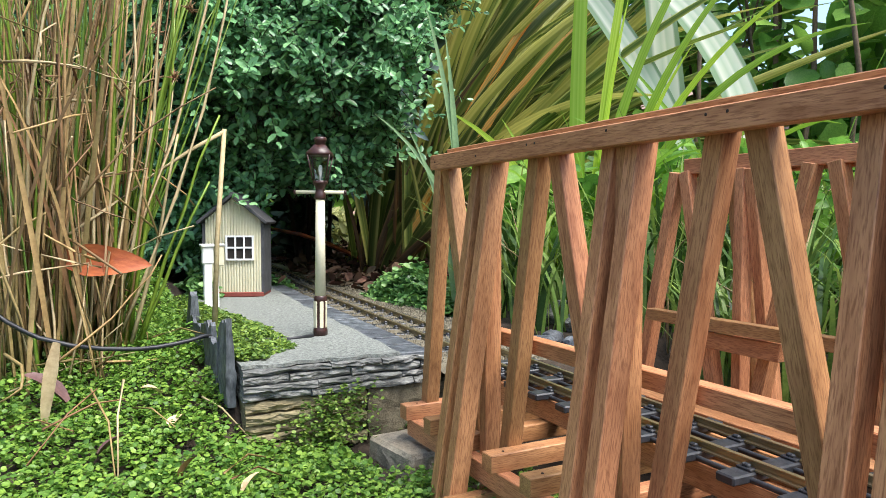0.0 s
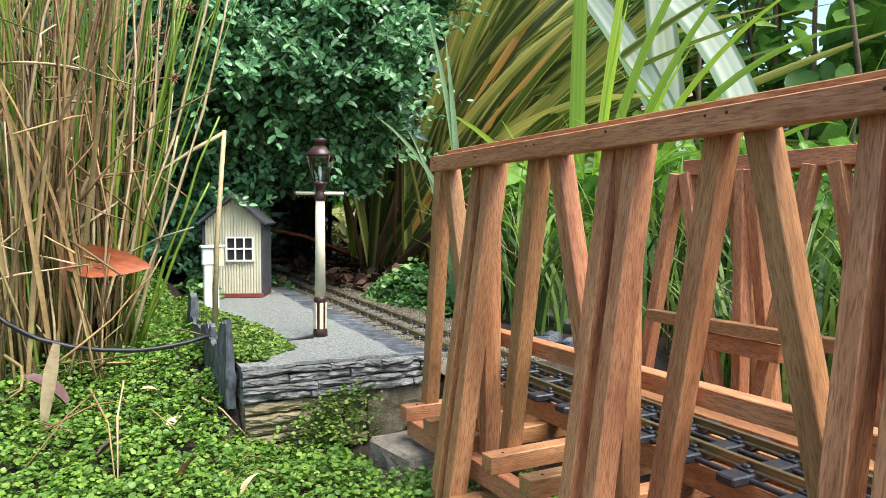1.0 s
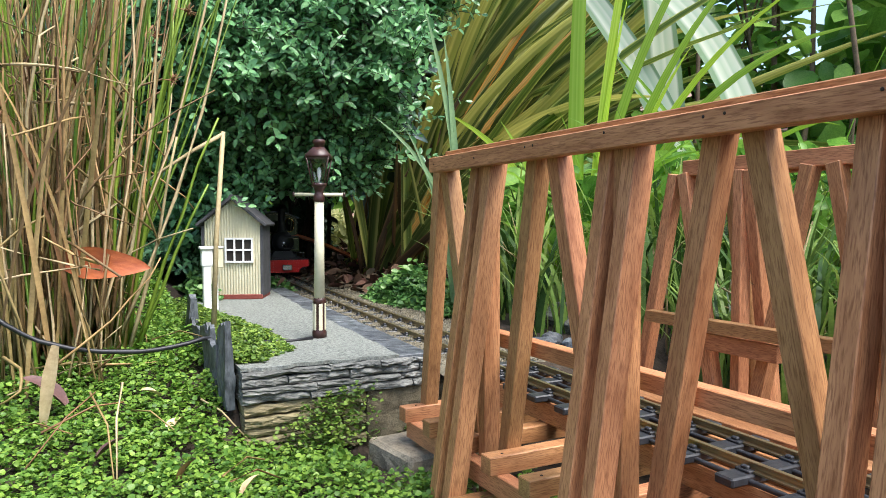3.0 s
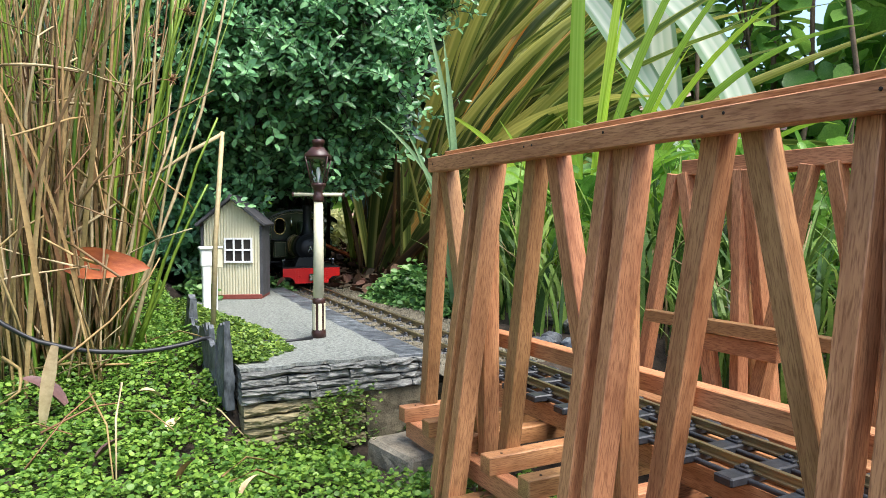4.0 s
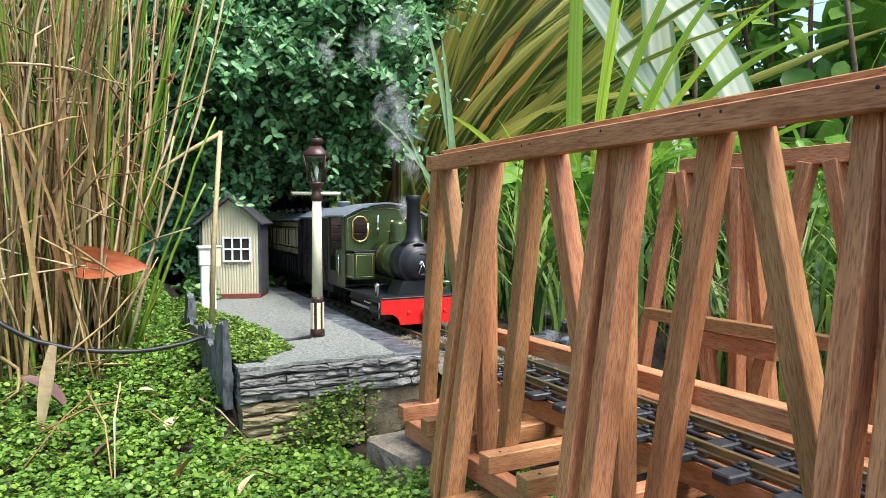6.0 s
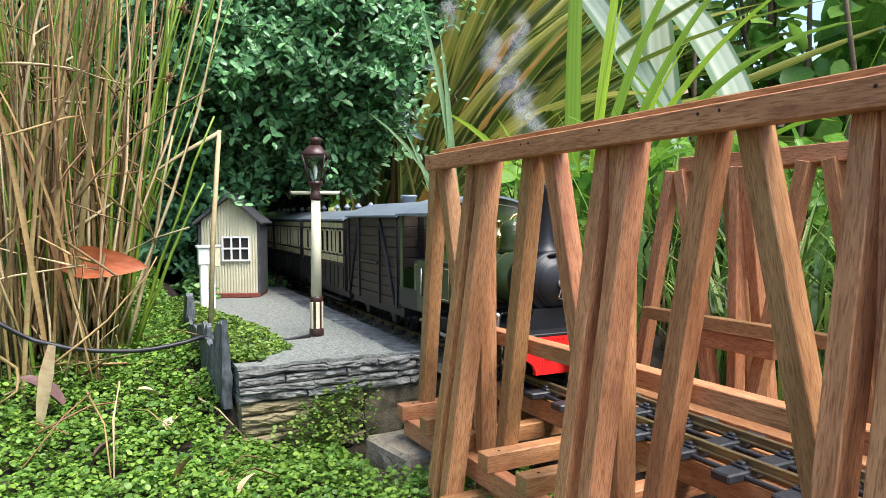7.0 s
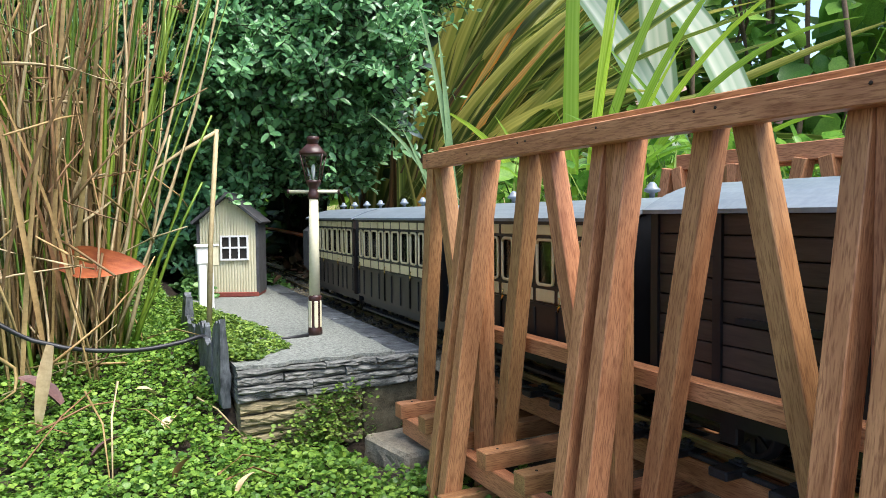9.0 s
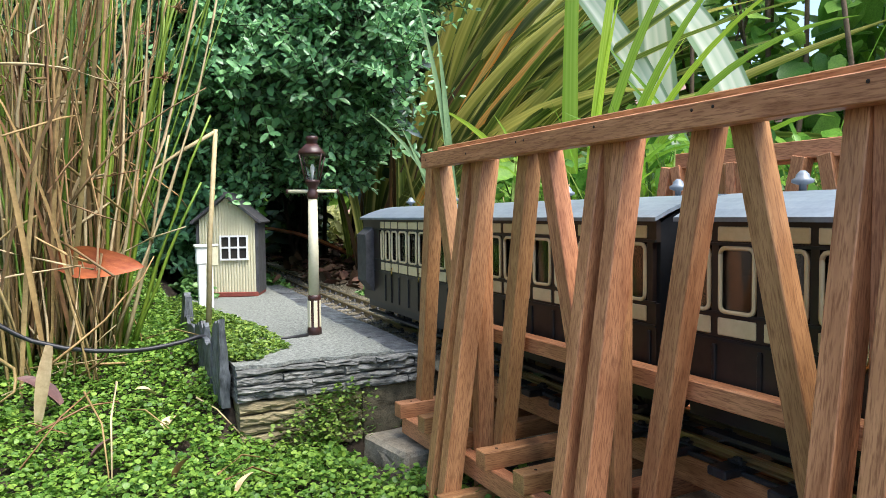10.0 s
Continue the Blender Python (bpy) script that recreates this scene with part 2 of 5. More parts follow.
M["steam"] = steam()
M["paving"] = material("worn_paving", (0.12, 0.10, 0.07), (0.46, 0.39, 0.28), 90, rough=0.95, bump=0.9, fine=700)
M["drygrass"] = material("dry_grass", (0.20, 0.13, 0.06), (0.48, 0.38, 0.20), 40, rough=0.6, bump=0.0, island=0.4)
M["vanwood"] = material("weathered_van_planks", (0.032, 0.021, 0.016), (0.076, 0.052, 0.040), 50, (3, 0.3, 3), 0.6, 0.2, obj=0.2)
M["mossstone"] = material("mossy_stone", (0.06, 0.05, 0.025), (0.36, 0.31, 0.17), 90, (0.45, 1, 2.2), 0.9, 1.0, fine=500, obj=0.25, third=(0.22, 0.26, 0.07))
M["bluegrey"] = material("blue_grey_leaf", (0.07, 0.12, 0.11), (0.22, 0.30, 0.30), 30, rough=0.35, bump=0.1)
# pale leaf colour, the lawn's lit brightness put into it
M["palelawn"] = material("pale_lit_leaf", (0.30, 0.34, 0.12), (0.60, 0.60, 0.30), 30, rough=0.5, bump=0.0, island=0.4, trans=0.4)


def glass():
    """A thin clear pane: mostly straight through, with a faint gloss."""
    m = bpy.data.materials.new("clear_glass")
    m.use_nodes = True
    n, li = m.node_tree.nodes, m.node_tree.links
    tr, gl, mx = n.new("ShaderNodeBsdfTransparent"), n.new("ShaderNodeBsdfGlossy"), n.new("ShaderNodeMixShader")
    tr.inputs[0].default_value = (0.93, 0.95, 0.94, 1)
    gl.inputs["Roughness"].default_value = 0.06
    mx.inputs[0].default_value = 0.10
    li.new(tr.outputs[0], mx.inputs[1])
    li.new(gl.outputs[0], mx.inputs[2])
    li.new(mx.outputs[0], n["Material Output"].inputs[0])
    return m


M["glass"] = glass()


# ---- mesh helpers ----
def part(name, bm, mat, parent=None, label="", m=None):
    me = bpy.data.meshes.new(name)
    bm.to_mesh(me)
    bm.free()
    me.materials.append(M[mat])
    ob = new(name, me)
    ob.parent = parent
    if m:
        ob.matrix_basis = m
    if label:
        ob["label"] = label
    return ob


def thing(name, label, category, group="", kind="", m=None):
    ob = tagged(new(name), label, category, group, kind)
    if m:
        ob.matrix_basis = m
    return ob


def box(sx, sy, sz, at=(0, 0, 0), bevel=0.0, bm=None, rot=None):
    bm = bm or bmesh.new()
    g = bmesh.ops.create_cube(bm, size=1)["verts"]
    for v in g:
        v.co = Vector((v.co.x * sx, v.co.y * sy, v.co.z * sz))
    if bevel:
        edges = list({e for v in g for e in v.link_edges})
        g = bmesh.ops.bevel(bm, geom=edges, offset=bevel, segments=1, affect="EDGES")["verts"]
        g = list(set(g))
    mm = Matrix.Translation(at) @ (rot or Matrix())
    for v in g:
        v.co = mm @ v.co
    return bm


def tube(profile, at=(0, 0, 0), n=16, bm=None, rot=None, cap=True):
    """A lathed shape about local z from (radius, height) pairs."""
    bm = bm or bmesh.new()
    mm = Matrix.Translation(at) @ (rot or Matrix())
    rings = []
    for r, z in profile:
        rings.append([bm.verts.new(mm @ Vector((r * math.cos(2 * math.pi * i / n), r * math.sin(2 * math.pi * i / n), z))) for i in range(n)])
    for a, b in zip(rings, rings[1:]):
        for i in range(n):
            f = bm.faces.new((a[i], a[(i + 1) % n], b[(i + 1) % n], b[i]))
            f.smooth = True
    if cap:
        bm.faces.new(rings[0][::-1])
        bm.faces.new(rings[-1])
    return bm


ALONG_Y = pose(0, 0, 0, 90, 0, 0)
ALONG_X = pose(0, 0, 0, 0, 90, 0)


def wire(points, r, bm=None, n=6, taper=1.0):
    """A round rod along a polyline."""
    bm = bm or bmesh.new()
    pts = [Vector(p) for p in points]
    rings = []
    for i, p in enumerate(pts):
        d = (pts[min(i + 1, len(pts) - 1)] - pts[max(i - 1, 0)]).normalized()
        a = d.orthogonal().normalized()
        b = d.cross(a)
        rr = r * (1 + (taper - 1) * i / max(1, len(pts) - 1))
        rings.append([bm.verts.new(p + rr * (math.cos(6.2832 * k / n) * a + math.sin(6.2832 * k / n) * b)) for k in range(n)])
    for a, b in zip(rings, rings[1:]):
        best = min(range(n), key=lambda s: (a[0].co - b[s].co).length)
        for k in range(n):
            f = bm.faces.new((a[k], a[(k + 1) % n], b[(k + 1 + best) % n], b[(k + best) % n]))
            f.smooth = True
    bm.faces.new(rings[0][::-1])
    bm.faces.new(rings[-1])
    return bm


def prism(outline, depth, bm=None, m=None):
    """An outline in local x, z pushed along y by depth, centred."""
    bm = bm or bmesh.new()
    m = m or Matrix()
    a = [bm.verts.new(m @ Vector((x, -depth / 2, z))) for x, z in outline]
    b = [bm.verts.new(m @ Vector((x, depth / 2, z))) for x, z in outline]
    bm.faces.new(a)
    bm.faces.new(b[::-1])
    for i in range(len(a)):
        j = (i + 1) % len(a)
        bm.faces.new((a[j], a[i], b[i], b[j]))
    bmesh.ops.recalc_face_normals(bm, faces=bm.faces)
    return bm


def timber(name, p, q, w, h, parent, up=(0, 0, 1), mat="timber"):
    """A bevelled beam from p to q, w wide and h deep, with its grain along local x."""
    p, q = Vector(p), Vector(q)
    d = q - p
    x = d.normalized()
    y = Vector(up).cross(x).normalized()
    z = x.cross(y)
    m = Matrix((x, y, z)).transposed().to_4x4()
    m.translation = (p + q) / 2
    return part(name, box(d.length, w, h, bevel=0.0005), mat, parent, m=m)


def soup(name, verts, faces, mat, parent=None, smooth=True):
    me = bpy.data.meshes.new(name)
    me.from_pydata(verts, [], faces)
    me.materials.append(M[mat])
    if smooth:
        me.shade_smooth()
    ob = new(name, me)
    ob.parent = parent
    return ob


# ---- ground ----
def ramp01(v, a, b):
    t = min(1, max(0, (v - a) / (b - a)))
    return t * t * (3 - 2 * t)


def ground_z(x, y):
    """Height of the soil: low by the bridge, level with the track further on, a bank by the rushes."""
    left = 0.112 + 0.056 * ramp01(y, 0.45, 0.80) + 0.045 * ramp01(y, 0.78, 1.2)
    right = 0.100 + 0.062 * ramp01(y, 0.565, 0.61) + 0.03 * ramp01(x, 0.46, 0.75) * ramp01(y, -0.1, 0.5)
    k = ramp01(x, 0.07, 0.13) if y < 1.15 else ramp01(x, 0.07, 0.2)
    return left * (1 - k) + right * k + 0.005 * noise.noise((x * 7, y * 7, 0))


def build_ground():
    xs = [-400, -40, -6, -2] + [-1 + 0.04 * i for i in range(100)] + [4, 8, 40, 400]
    ys = [-400, -40, -6, -2] + [-1 + 0.04 * i for i in range(125)] + [6, 8, 40, 400]
    vs = [(x, y, ground_z(x, y)) for y in ys for x in xs]
    w = len(xs)
    fs = [(j * w + i, j * w + i + 1, (j + 1) * w + i + 1, (j + 1) * w + i) for j in range(len(ys) - 1) for i in range(w - 1)]
    tagged(soup("ground", vs, fs, "soil"), "dark damp garden soil under plants", "ground", kind="structure")


build_ground()


# ---- track ----
RAIL_Z = 0.175


def track_x(y):
    """The line's centre: nearly straight over the bridge, easing to one side beyond it."""
    if y < 0.05:
        return 0.3198
    if y < 0.29:
        return 0.3198 + 0.035 * (y - 0.05) ** 2 / 0.48
    return 0.324 + 0.035 * (y - 0.29) + 0.018 * (y - 0.29) ** 2


def track_turn(y):
    """The line's heading at y, in degrees about z."""
    return -math.degrees(math.atan2(track_x(y + 0.05) - track_x(y - 0.05), 0.1))


def build_track():
    tr = thing("railway_track", "narrow-gauge model track with bronze rails and black plastic sleepers", "model track")
    ys = [-0.6 + 0.05 * i for i in range(63)]
    prof = [(-0.0028, -0.0052), (0.0028, -0.0052), (0.0028, -0.0042), (0.0008, -0.0036), (0.0008, -0.0016), (0.0015, -0.001), (0.0015, 0), (-0.0015, 0), (-0.0015, -0.001), (-0.0008, -0.0016), (-0.0008, -0.0036), (-0.0028, -0.0042)]
    for side in (-1, 1):
        bm = bmesh.new()
        rings = [[bm.verts.new((track_x(y) + side * 0.0168 + a, y, RAIL_Z + b)) for a, b in prof] for y in ys]
        for r, s in zip(rings, rings[1:]):
            for i in range(len(prof)):
                bm.faces.new((r[i], s[i], s[(i + 1) % 12], r[(i + 1) % 12]))
        bm.faces.new(rings[0])
        bm.faces.new(rings[-1][::-1])
        bmesh.ops.recalc_face_normals(bm, faces=bm.faces)
        part("rail", bm, "rail", tr)
    bm = box(0.072, 0.0122, 0.005, (0, 0, -0.0077), 0.0009)
    for s in (-0.0168, 0.0168):
        box(0.0115, 0.0095, 0.0016, (s, 0, -0.0045), 0.0004, bm)
        for k in (-1, 1):
            box(0.003, 0.0045, 0.003, (s + k * 0.0032, 0, -0.0034), 0.0006, bm)
    first = part("sleeper", bm, "plastic", tr, m=pose(track_x(-0.55), -0.55, RAIL_Z))
    for i in range(1, 72):
        o = new("sleeper", first.data)
        o.parent = tr
        y = -0.55 + 0.036 * i
        o.matrix_basis = pose(track_x(y), y, RAIL_Z, 0, 0, track_turn(y))
    for off in (-0.009, 0.009, -0.0235, 0.0235):
        pts = [(track_x(y) + off, y, RAIL_Z - 0.0082) for y in ys]
        part("sleeper_web", wire(pts, 0.0017, n=4), "plastic", tr)


build_track()


# ---- timber trestle bridge ----
PANEL, TOP, DECK = 0.1365, 0.3355, 0.1475


def truss(br, chord, out, apex, end, start):
    """One side: chord is the outer face's x, out its outward sign, apex the first inverted V's place."""
    def X(a):
        return chord - out * a
    timber("top_chord", (X(0.0045), start, TOP + 0.0054), (X(0.0045), end, TOP + 0.0054), 0.009, 0.0108, br)
    timber("top_rail", (X(0.0142), start, TOP + 0.0088), (X(0.0142), end - 0.009, TOP + 0.0088), 0.0100, 0.0130, br)
    timber("guard_rail", (X(0.035), start, 0.2144), (X(0.035), end + 0.012, 0.2144), 0.010, 0.0100, br)
    timber("bottom_chord", (X(0.006), start, 0.1285), (X(0.006), end + 0.045, 0.1285), 0.010, 0.014, br)
    up = (0, 1, 0)
    y, first = apex, True
    while y > start + 0.07:
        for d in (-1, 1):
            foot = y + d * (0.037 if first and d == 1 else 0.0505)
            timber("diagonal", (X(0.0215), foot, 0.1415), (X(0.0165), y + d * (0.001 if first and d == 1 else 0.0095), TOP + 0.004), 0.0115, 0.0105, br, up)
        p = y - PANEL / 2
        timber("post", (X(0.0165), p, 0.104), (X(0.0165), p, TOP + 0.004), 0.0125, 0.0085, br, up)
        for d in (-1, 1):
            timber("raking_brace", (X(-0.0175), p + d * 0.0089, 0.1065), (X(0.0165), p + d * 0.0089, TOP + 0.004), 0.0135, 0.0092, br, up)
        timber("outrigger", (X(-0.028), p - 0.0185, 0.1120), (X(0.05), p - 0.0185, 0.1120), 0.0100, 0.0120, br)
        y -= PANEL
        first = False


def build_bridge():
    br = thing("timber_bridge", "reddish-brown timber truss model bridge with raking braces", "model bridge")
    start = -0.62
    truss(br, 0.232, -1, 0.4775, 0.470, start)
    truss(br, 0.484, 1, 0.4507, 0.452, start)
    y = 0.512
    while y > start:
        timber("cross_beam", (0.228, y, DECK - 0.006), (0.487, y, DECK - 0.006), 0.012, 0.012, br)
        y -= 0.044
    for s in (-0.021, 0.021):
        timber("stringer", (track_x(0) + s, start, 0.1558), (track_x(0.5) + s, 0.520, 0.1558), 0.012, 0.0155, br)
    timber("splice_block", (0.4535, 0.335, 0.2005), (0.4535, 0.405, 0.2005), 0.009, 0.0135, br)
    for off in (0.056, 0.082):
        timber("deck_plank", (0.323 + off, start, 0.1502), (0.338 + off, 0.50, 0.1502), 0.016, 0.0050, br)
    for y, z in ((0.2095, 0.3432), (0.1985, 0.3432), (0.272, 0.3435), (0.334, 0.343), (0.342, 0.3428), (0.402, 0.341), (0.136, 0.3425), (0.462, 0.341)):
        part("nail", tube([(0.0006, 0), (0.0008, 0.0003), (0.0004, 0.0004)], n=7), "bark", br, "rusted nail head", m=pose(0.2321, y, z, 0, -90, 0))
    for k in range(12):
        part("nail", tube([(0.0010, 0), (0.0010, 0.0004)], n=7), "bark", br, m=pose(0.240, 0.511 - 0.044 * k, DECK - 0.0001))


build_bridge()


# ---- platform ----
def build_platform():
    pf = thing("station_platform", "low grey platform with layered slate stone face and concrete foot", "model platform")
    # deck: outline in x, y
    def edge_x(y):
        return track_x(y) - 0.0565
    ys = [0.566 + 0.02 * i for i in range(36)]
    bm = bmesh.new()
    rows = []
    for y in ys:
        x0, x1 = 0.110 + 0.12 * max(0, y - 0.9), edge_x(y) - 0.030 - 0.004 * noise.noise((y * 60, 1, 1))
        rows.append([bm.verts.new((x0 + (x1 - x0) * k / 24, y + (0.007 * noise.noise((k * 2.1, 5, 0)) if y == ys[0] else 0), 0.180 + 0.0012 * noise.noise((k * 0.3, y * 20, 2)))) for k in range(25)])
    for a, b in zip(rows, rows[1:]):
        for k in range(24):
            bm.faces.new((a[k], a[k + 1], b[k + 1], b[k]))
    ext = bmesh.ops.extrude_face_region(bm, geom=list(bm.faces))
    for v in ext["geom"]:
        if isinstance(v, bmesh.types.BMVert):
            v.co.z -= 0.003
    bmesh.ops.recalc_face_normals(bm, faces=bm.faces)
    part("deck", bm, "platform", pf, "gritty grey surfacing")
    # slate edging
    rng = random.Random(4)
    y = 0.563
    while y < 1.25:
        L = rng.uniform(0.035, 0.06)
        w = 0.034
        part("edging_slate", box(w, L - 0.0012, 0.005, bevel=0.0006), "slate", pf,
             m=pose(edge_x(y + L / 2) - w / 2, y + L / 2, 0.1768 + rng.uniform(-0.0004, 0.0006), 0, rng.uniform(-1, 1), track_turn(y)))
        y += L
    # layered face above, rougher mossy courses below
    def course(z, h, y, x0, x1, mat):
        x = x0
        while x < x1 - 0.004:
            L = min(rng.uniform(0.035, 0.10), x1 - x)
            bm = box(L - 0.0008, 0.03, h - 0.0009)
            bmesh.ops.subdivide_edges(bm, edges=bm.edges, cuts=9, use_grid_fill=True)
            for v in bm.verts:
                q = Vector((v.co.x * 110 + x * 50, v.co.y * 90, v.co.z * 170 + z * 900))
                edge = 1 - min(1, abs(v.co.z) / (h * 0.5)) ** 3
                v.co += Vector((0, 0.0030, 0.0010)) * noise.noise(q) + Vector((0.0004, 0.0020, 0.0005)) * noise.noise(q * 3.1)
                if v.co.y < 0:
                    v.co.y += 0.0022 * (1 - edge)
            part("stone", bm, mat, pf, m=pose(x + L / 2, y + rng.uniform(-0.0040, 0.0026), z - h / 2))
            x += L
    z = 0.1768
    for h in (0.0052, 0.0076, 0.0062, 0.0070):
        course(z, h, 0.577, 0.110, 0.275, "stone")
        z -= h
    z -= 0.001
    for h in (0.0100, 0.0085, 0.0090, 0.0080, 0.0095, 0.0090, 0.0085):
        course(z, h, 0.5785, 0.112, 0.2165, "mossstone")
        z -= h
    part("side_wall", box(0.012, 0.66, 0.05, (0.281, 0.91, 0.148)), "stone", pf)
    bm = box(0.156, 0.12, 0.083, (0.2955, 0.6225, 0.1085))
    bmesh.ops.subdivide_edges(bm, edges=bm.edges, cuts=12, use_grid_fill=True)
    for v in bm.verts:
        v.co += Vector((1, 1, 0.3)) * 0.0016 * noise.noise(v.co * 260)
    part("footing", bm, "concrete", pf, "rough grey-brown concrete")
    st = box(0.078, 0.066, 0.034, (0, 0, 0), 0.003)
    bmesh.ops.subdivide_edges(st, edges=st.edges, cuts=5, use_grid_fill=True)
    for v in st.verts:
        v.co += v.co.normalized() * 0.0022 * noise.noise(v.co * 90)
    tagged(part("stone_block", st, "paving", m=pose(0.252, 0.513, 0.1000, 0, 0, 8)), "flat rough concrete block at the bridge foot", "stone block")


build_platform()


# ---- hut ----
def build_hut(m):
    hut = thing("platform_hut", "cream corrugated hut with dark pitched roof and red base", "model hut", m=m)
    W, D, E, P = 0.083, 0.060, 0.116, 0.150
    n = 20
    bm = bmesh.new()
    for i in range(n):
        x = -W / 2 + W * (i + 0.5) / n
        top = P - (P - E) * abs(x) / (W / 2)
        box(W / n * 0.62, 0.0022, top - 0.006, (x, -D / 2 - 0.0009, (top + 0.006) / 2), 0.0005, bm)
    tagged(part("wall_rib", bm, "cream", hut), kind="stuff")
    bm = bmesh.new()
    prism([(-W / 2, 0.006), (W / 2, 0.006), (W / 2, E), (0, P), (-W / 2, E)], D, bm)
    part("wall", bm, "cream", hut, "cream vertically ribbed wall")
    part("side_board", box(0.004, D + 0.004, E - 0.01, (W / 2 + 0.002, 0, E / 2)), "greyboard", hut)
    part("side_board", box(0.004, D + 0.004, E - 0.01, (-W / 2 - 0.002, 0, E / 2)), "greyboard", hut)
    part("plinth", box(W + 0.006, D + 0.008, 0.007, (0, 0, 0.0035), 0.0008), "redbrick", hut, "red base")
    a = math.atan2(P - E, W / 2)
    for s in (-1, 1):
        L = W / 2 / math.cos(a) + 0.013
        part("roof_slope", box(L, D + 0.022, 0.0045, (s * (L / 2) * math.cos(a), 0, P + 0.0035 - (L / 2) * math.sin(a)), 0.0006, rot=pose(0, 0, 0, 0, s * math.degrees(a), 0)), "greyboard", hut, "dark grey roof")
    part("ridge", tube([(0.003, -D / 2 - 0.01), (0.003, D / 2 + 0.01)], (0, 0, P + 0.005), 8, rot=ALONG_Y), "greyboard", hut)
    win = part("window_frame", box(0.040, 0.003, 0.003, (0.008, -D / 2 - 0.003, 0.093)), "white", hut, "white window frame")
    bm = bmesh.new()
    for z in (0.0565, 0.0745, 0.0915):
        box(0.042, 0.003, 0.0026, (0.010, -D / 2 - 0.0035, z), 0, bm)
    for x in (-0.0095, 0.0035, 0.0165, 0.0295):
        box(0.0024, 0.0035, 0.037, (x, -D / 2 - 0.0036, 0.074), 0, bm)
    win.data.materials.clear()
    bm.to_mesh(win.data)
    bm.free()
    win.data.materials.append(M["white"])
    part("window_pane", box(0.038, 0.001, 0.034, (0.010, -D / 2 - 0.0022, 0.074)), "inside", win)


build_hut(pose(0.2115, 1.1035, 0.1800, 0, 0, -23))


# ---- platform lamp ----
def build_lamp(m):
    la = thing("platform_lamp", "cream and brown model gas lamp post on the platform", "lamp post", m=m)
    part("base", tube([(0.0075, 0), (0.0075, 0.006), (0.0066, 0.008), (0.0062, 0.010), (0.0062, 0.034), (0.0068, 0.036), (0.0068, 0.039), (0.0055, 0.041)], n=8), "brown", la, "dark brown base")
    for k in range(6):
        a = radians(60 * k + 22)
        part("base_panel", box(0.0038, 0.001, 0.027, (0, -0.0062, 0.0215), 0.0004, rot=None), "cream", la, m=pose(0, 0, 0, 0, 0, math.degrees(a)))
    part("post", tube([(0.0056, 0.040), (0.0046, 0.142)], n=14), "cream", la, "cream round post")
    part("collar", tube([(0.0052, 0.138), (0.0058, 0.140), (0.0058, 0.144), (0.0048, 0.146), (0.0045, 0.149), (0.0065, 0.153), (0.0075, 0.154), (0.0075, 0.157)], n=14), "brown", la)
    part("crossbar", tube([(0.0018, -0.025), (0.0018, 0.025)], (0, 0, 0.1455), 8, rot=ALONG_X), "cream", la, "cream ladder bar")
    for s in (-1, 1):
        part("crossbar_tip", tube([(0.0023, -0.001), (0.0023, 0.001)], (s * 0.0255, 0, 0.1455), 8, rot=ALONG_X), "brown", la)
    bm = bmesh.new()
    for k in range(4):
        a = radians(45 + 90 * k)
        c, s = math.cos(a), math.sin(a)
        wire([(0.0088 * c, 0.0088 * s, 0.157), (0.0158 * c, 0.0158 * s, 0.183)], 0.0008, bm)
    part("lantern_frame", bm, "brown", la)
    ln = part("lantern_glass", tube([(0.0085, 0.157), (0.0153, 0.182)], n=4, rot=pose(0, 0, 0, 0, 0, 45), cap=False), "glass", la, "clear glass")
    ln.visible_shadow = False
    part("mantle", tube([(0.0008, 0.157), (0.0012, 0.162), (0.002, 0.165), (0.0022, 0.170), (0.001, 0.173)], n=8), "white", la)
    part("lantern_top", tube([(0.0165, 0.182), (0.0170, 0.1845), (0.0085, 0.192), (0.0075, 0.193)], n=4, rot=pose(0, 0, 0, 0, 0, 45)), "brown", la)
    part("chimney", tube([(0.0056, 0.190), (0.0054, 0.196), (0.0064, 0.1968), (0.0064, 0.200), (0.0048, 0.201)], n=14), "brown", la)


build_lamp(pose(0.212, 0.683, 0.180, 0, 0.4, -27))


# ---- train ----
def wheelset(parent, y, r=0.014):
    ax = part("axle", tube([(0.002, -0.02), (0.002, 0.02)], n=8, rot=ALONG_X), "black", parent, m=pose(0, y, r))
    for s in (-1, 1):
        bm = tube([(r + 0.0015, -0.0006), (r + 0.0015, 0.0008), (r, 0.0012), (r, 0.0055), (r * 0.82, 0.0055), (r * 0.8, 0.0035), (0.004, 0.0035), (0.004, 0.0058)], (s * 0.0142, 0, 0), 20, rot=pose(0, 0, 0, 0, 90 * s, 0))
        for k in range(4):
            box(0.0016, r * 1.6, 0.0022, (s * 0.0185, 0, 0), bm=bm, rot=pose(0, 0, 0, 45 * k, 0, 0))
        part("wheel", bm, "black", ax)
    return ax


def arch(w, z, rise, z0):
    """An end outline: straight sides and a bowed top."""
    n = 12
    top = [(w / 2 - w * i / n, z + rise * (1 - (1 - 2 * i / n) ** 2)) for i in range(n + 1)]
    return [(-w / 2, z0), (w / 2, z0)] + top


def roof_shell(w, L, z, rise, over=0.004, thick=0.0022):
    pts = []
    n = 12
    for i in range(n + 1):
        x = -(w / 2 + over) + (w + 2 * over) * i / n
        pts.append((x, z + rise * (1 - (2 * x / (w + 2 * over)) ** 2)))
    pts += [(x, zz - thick) for x, zz in pts[::-1]]
    return prism(pts, L)


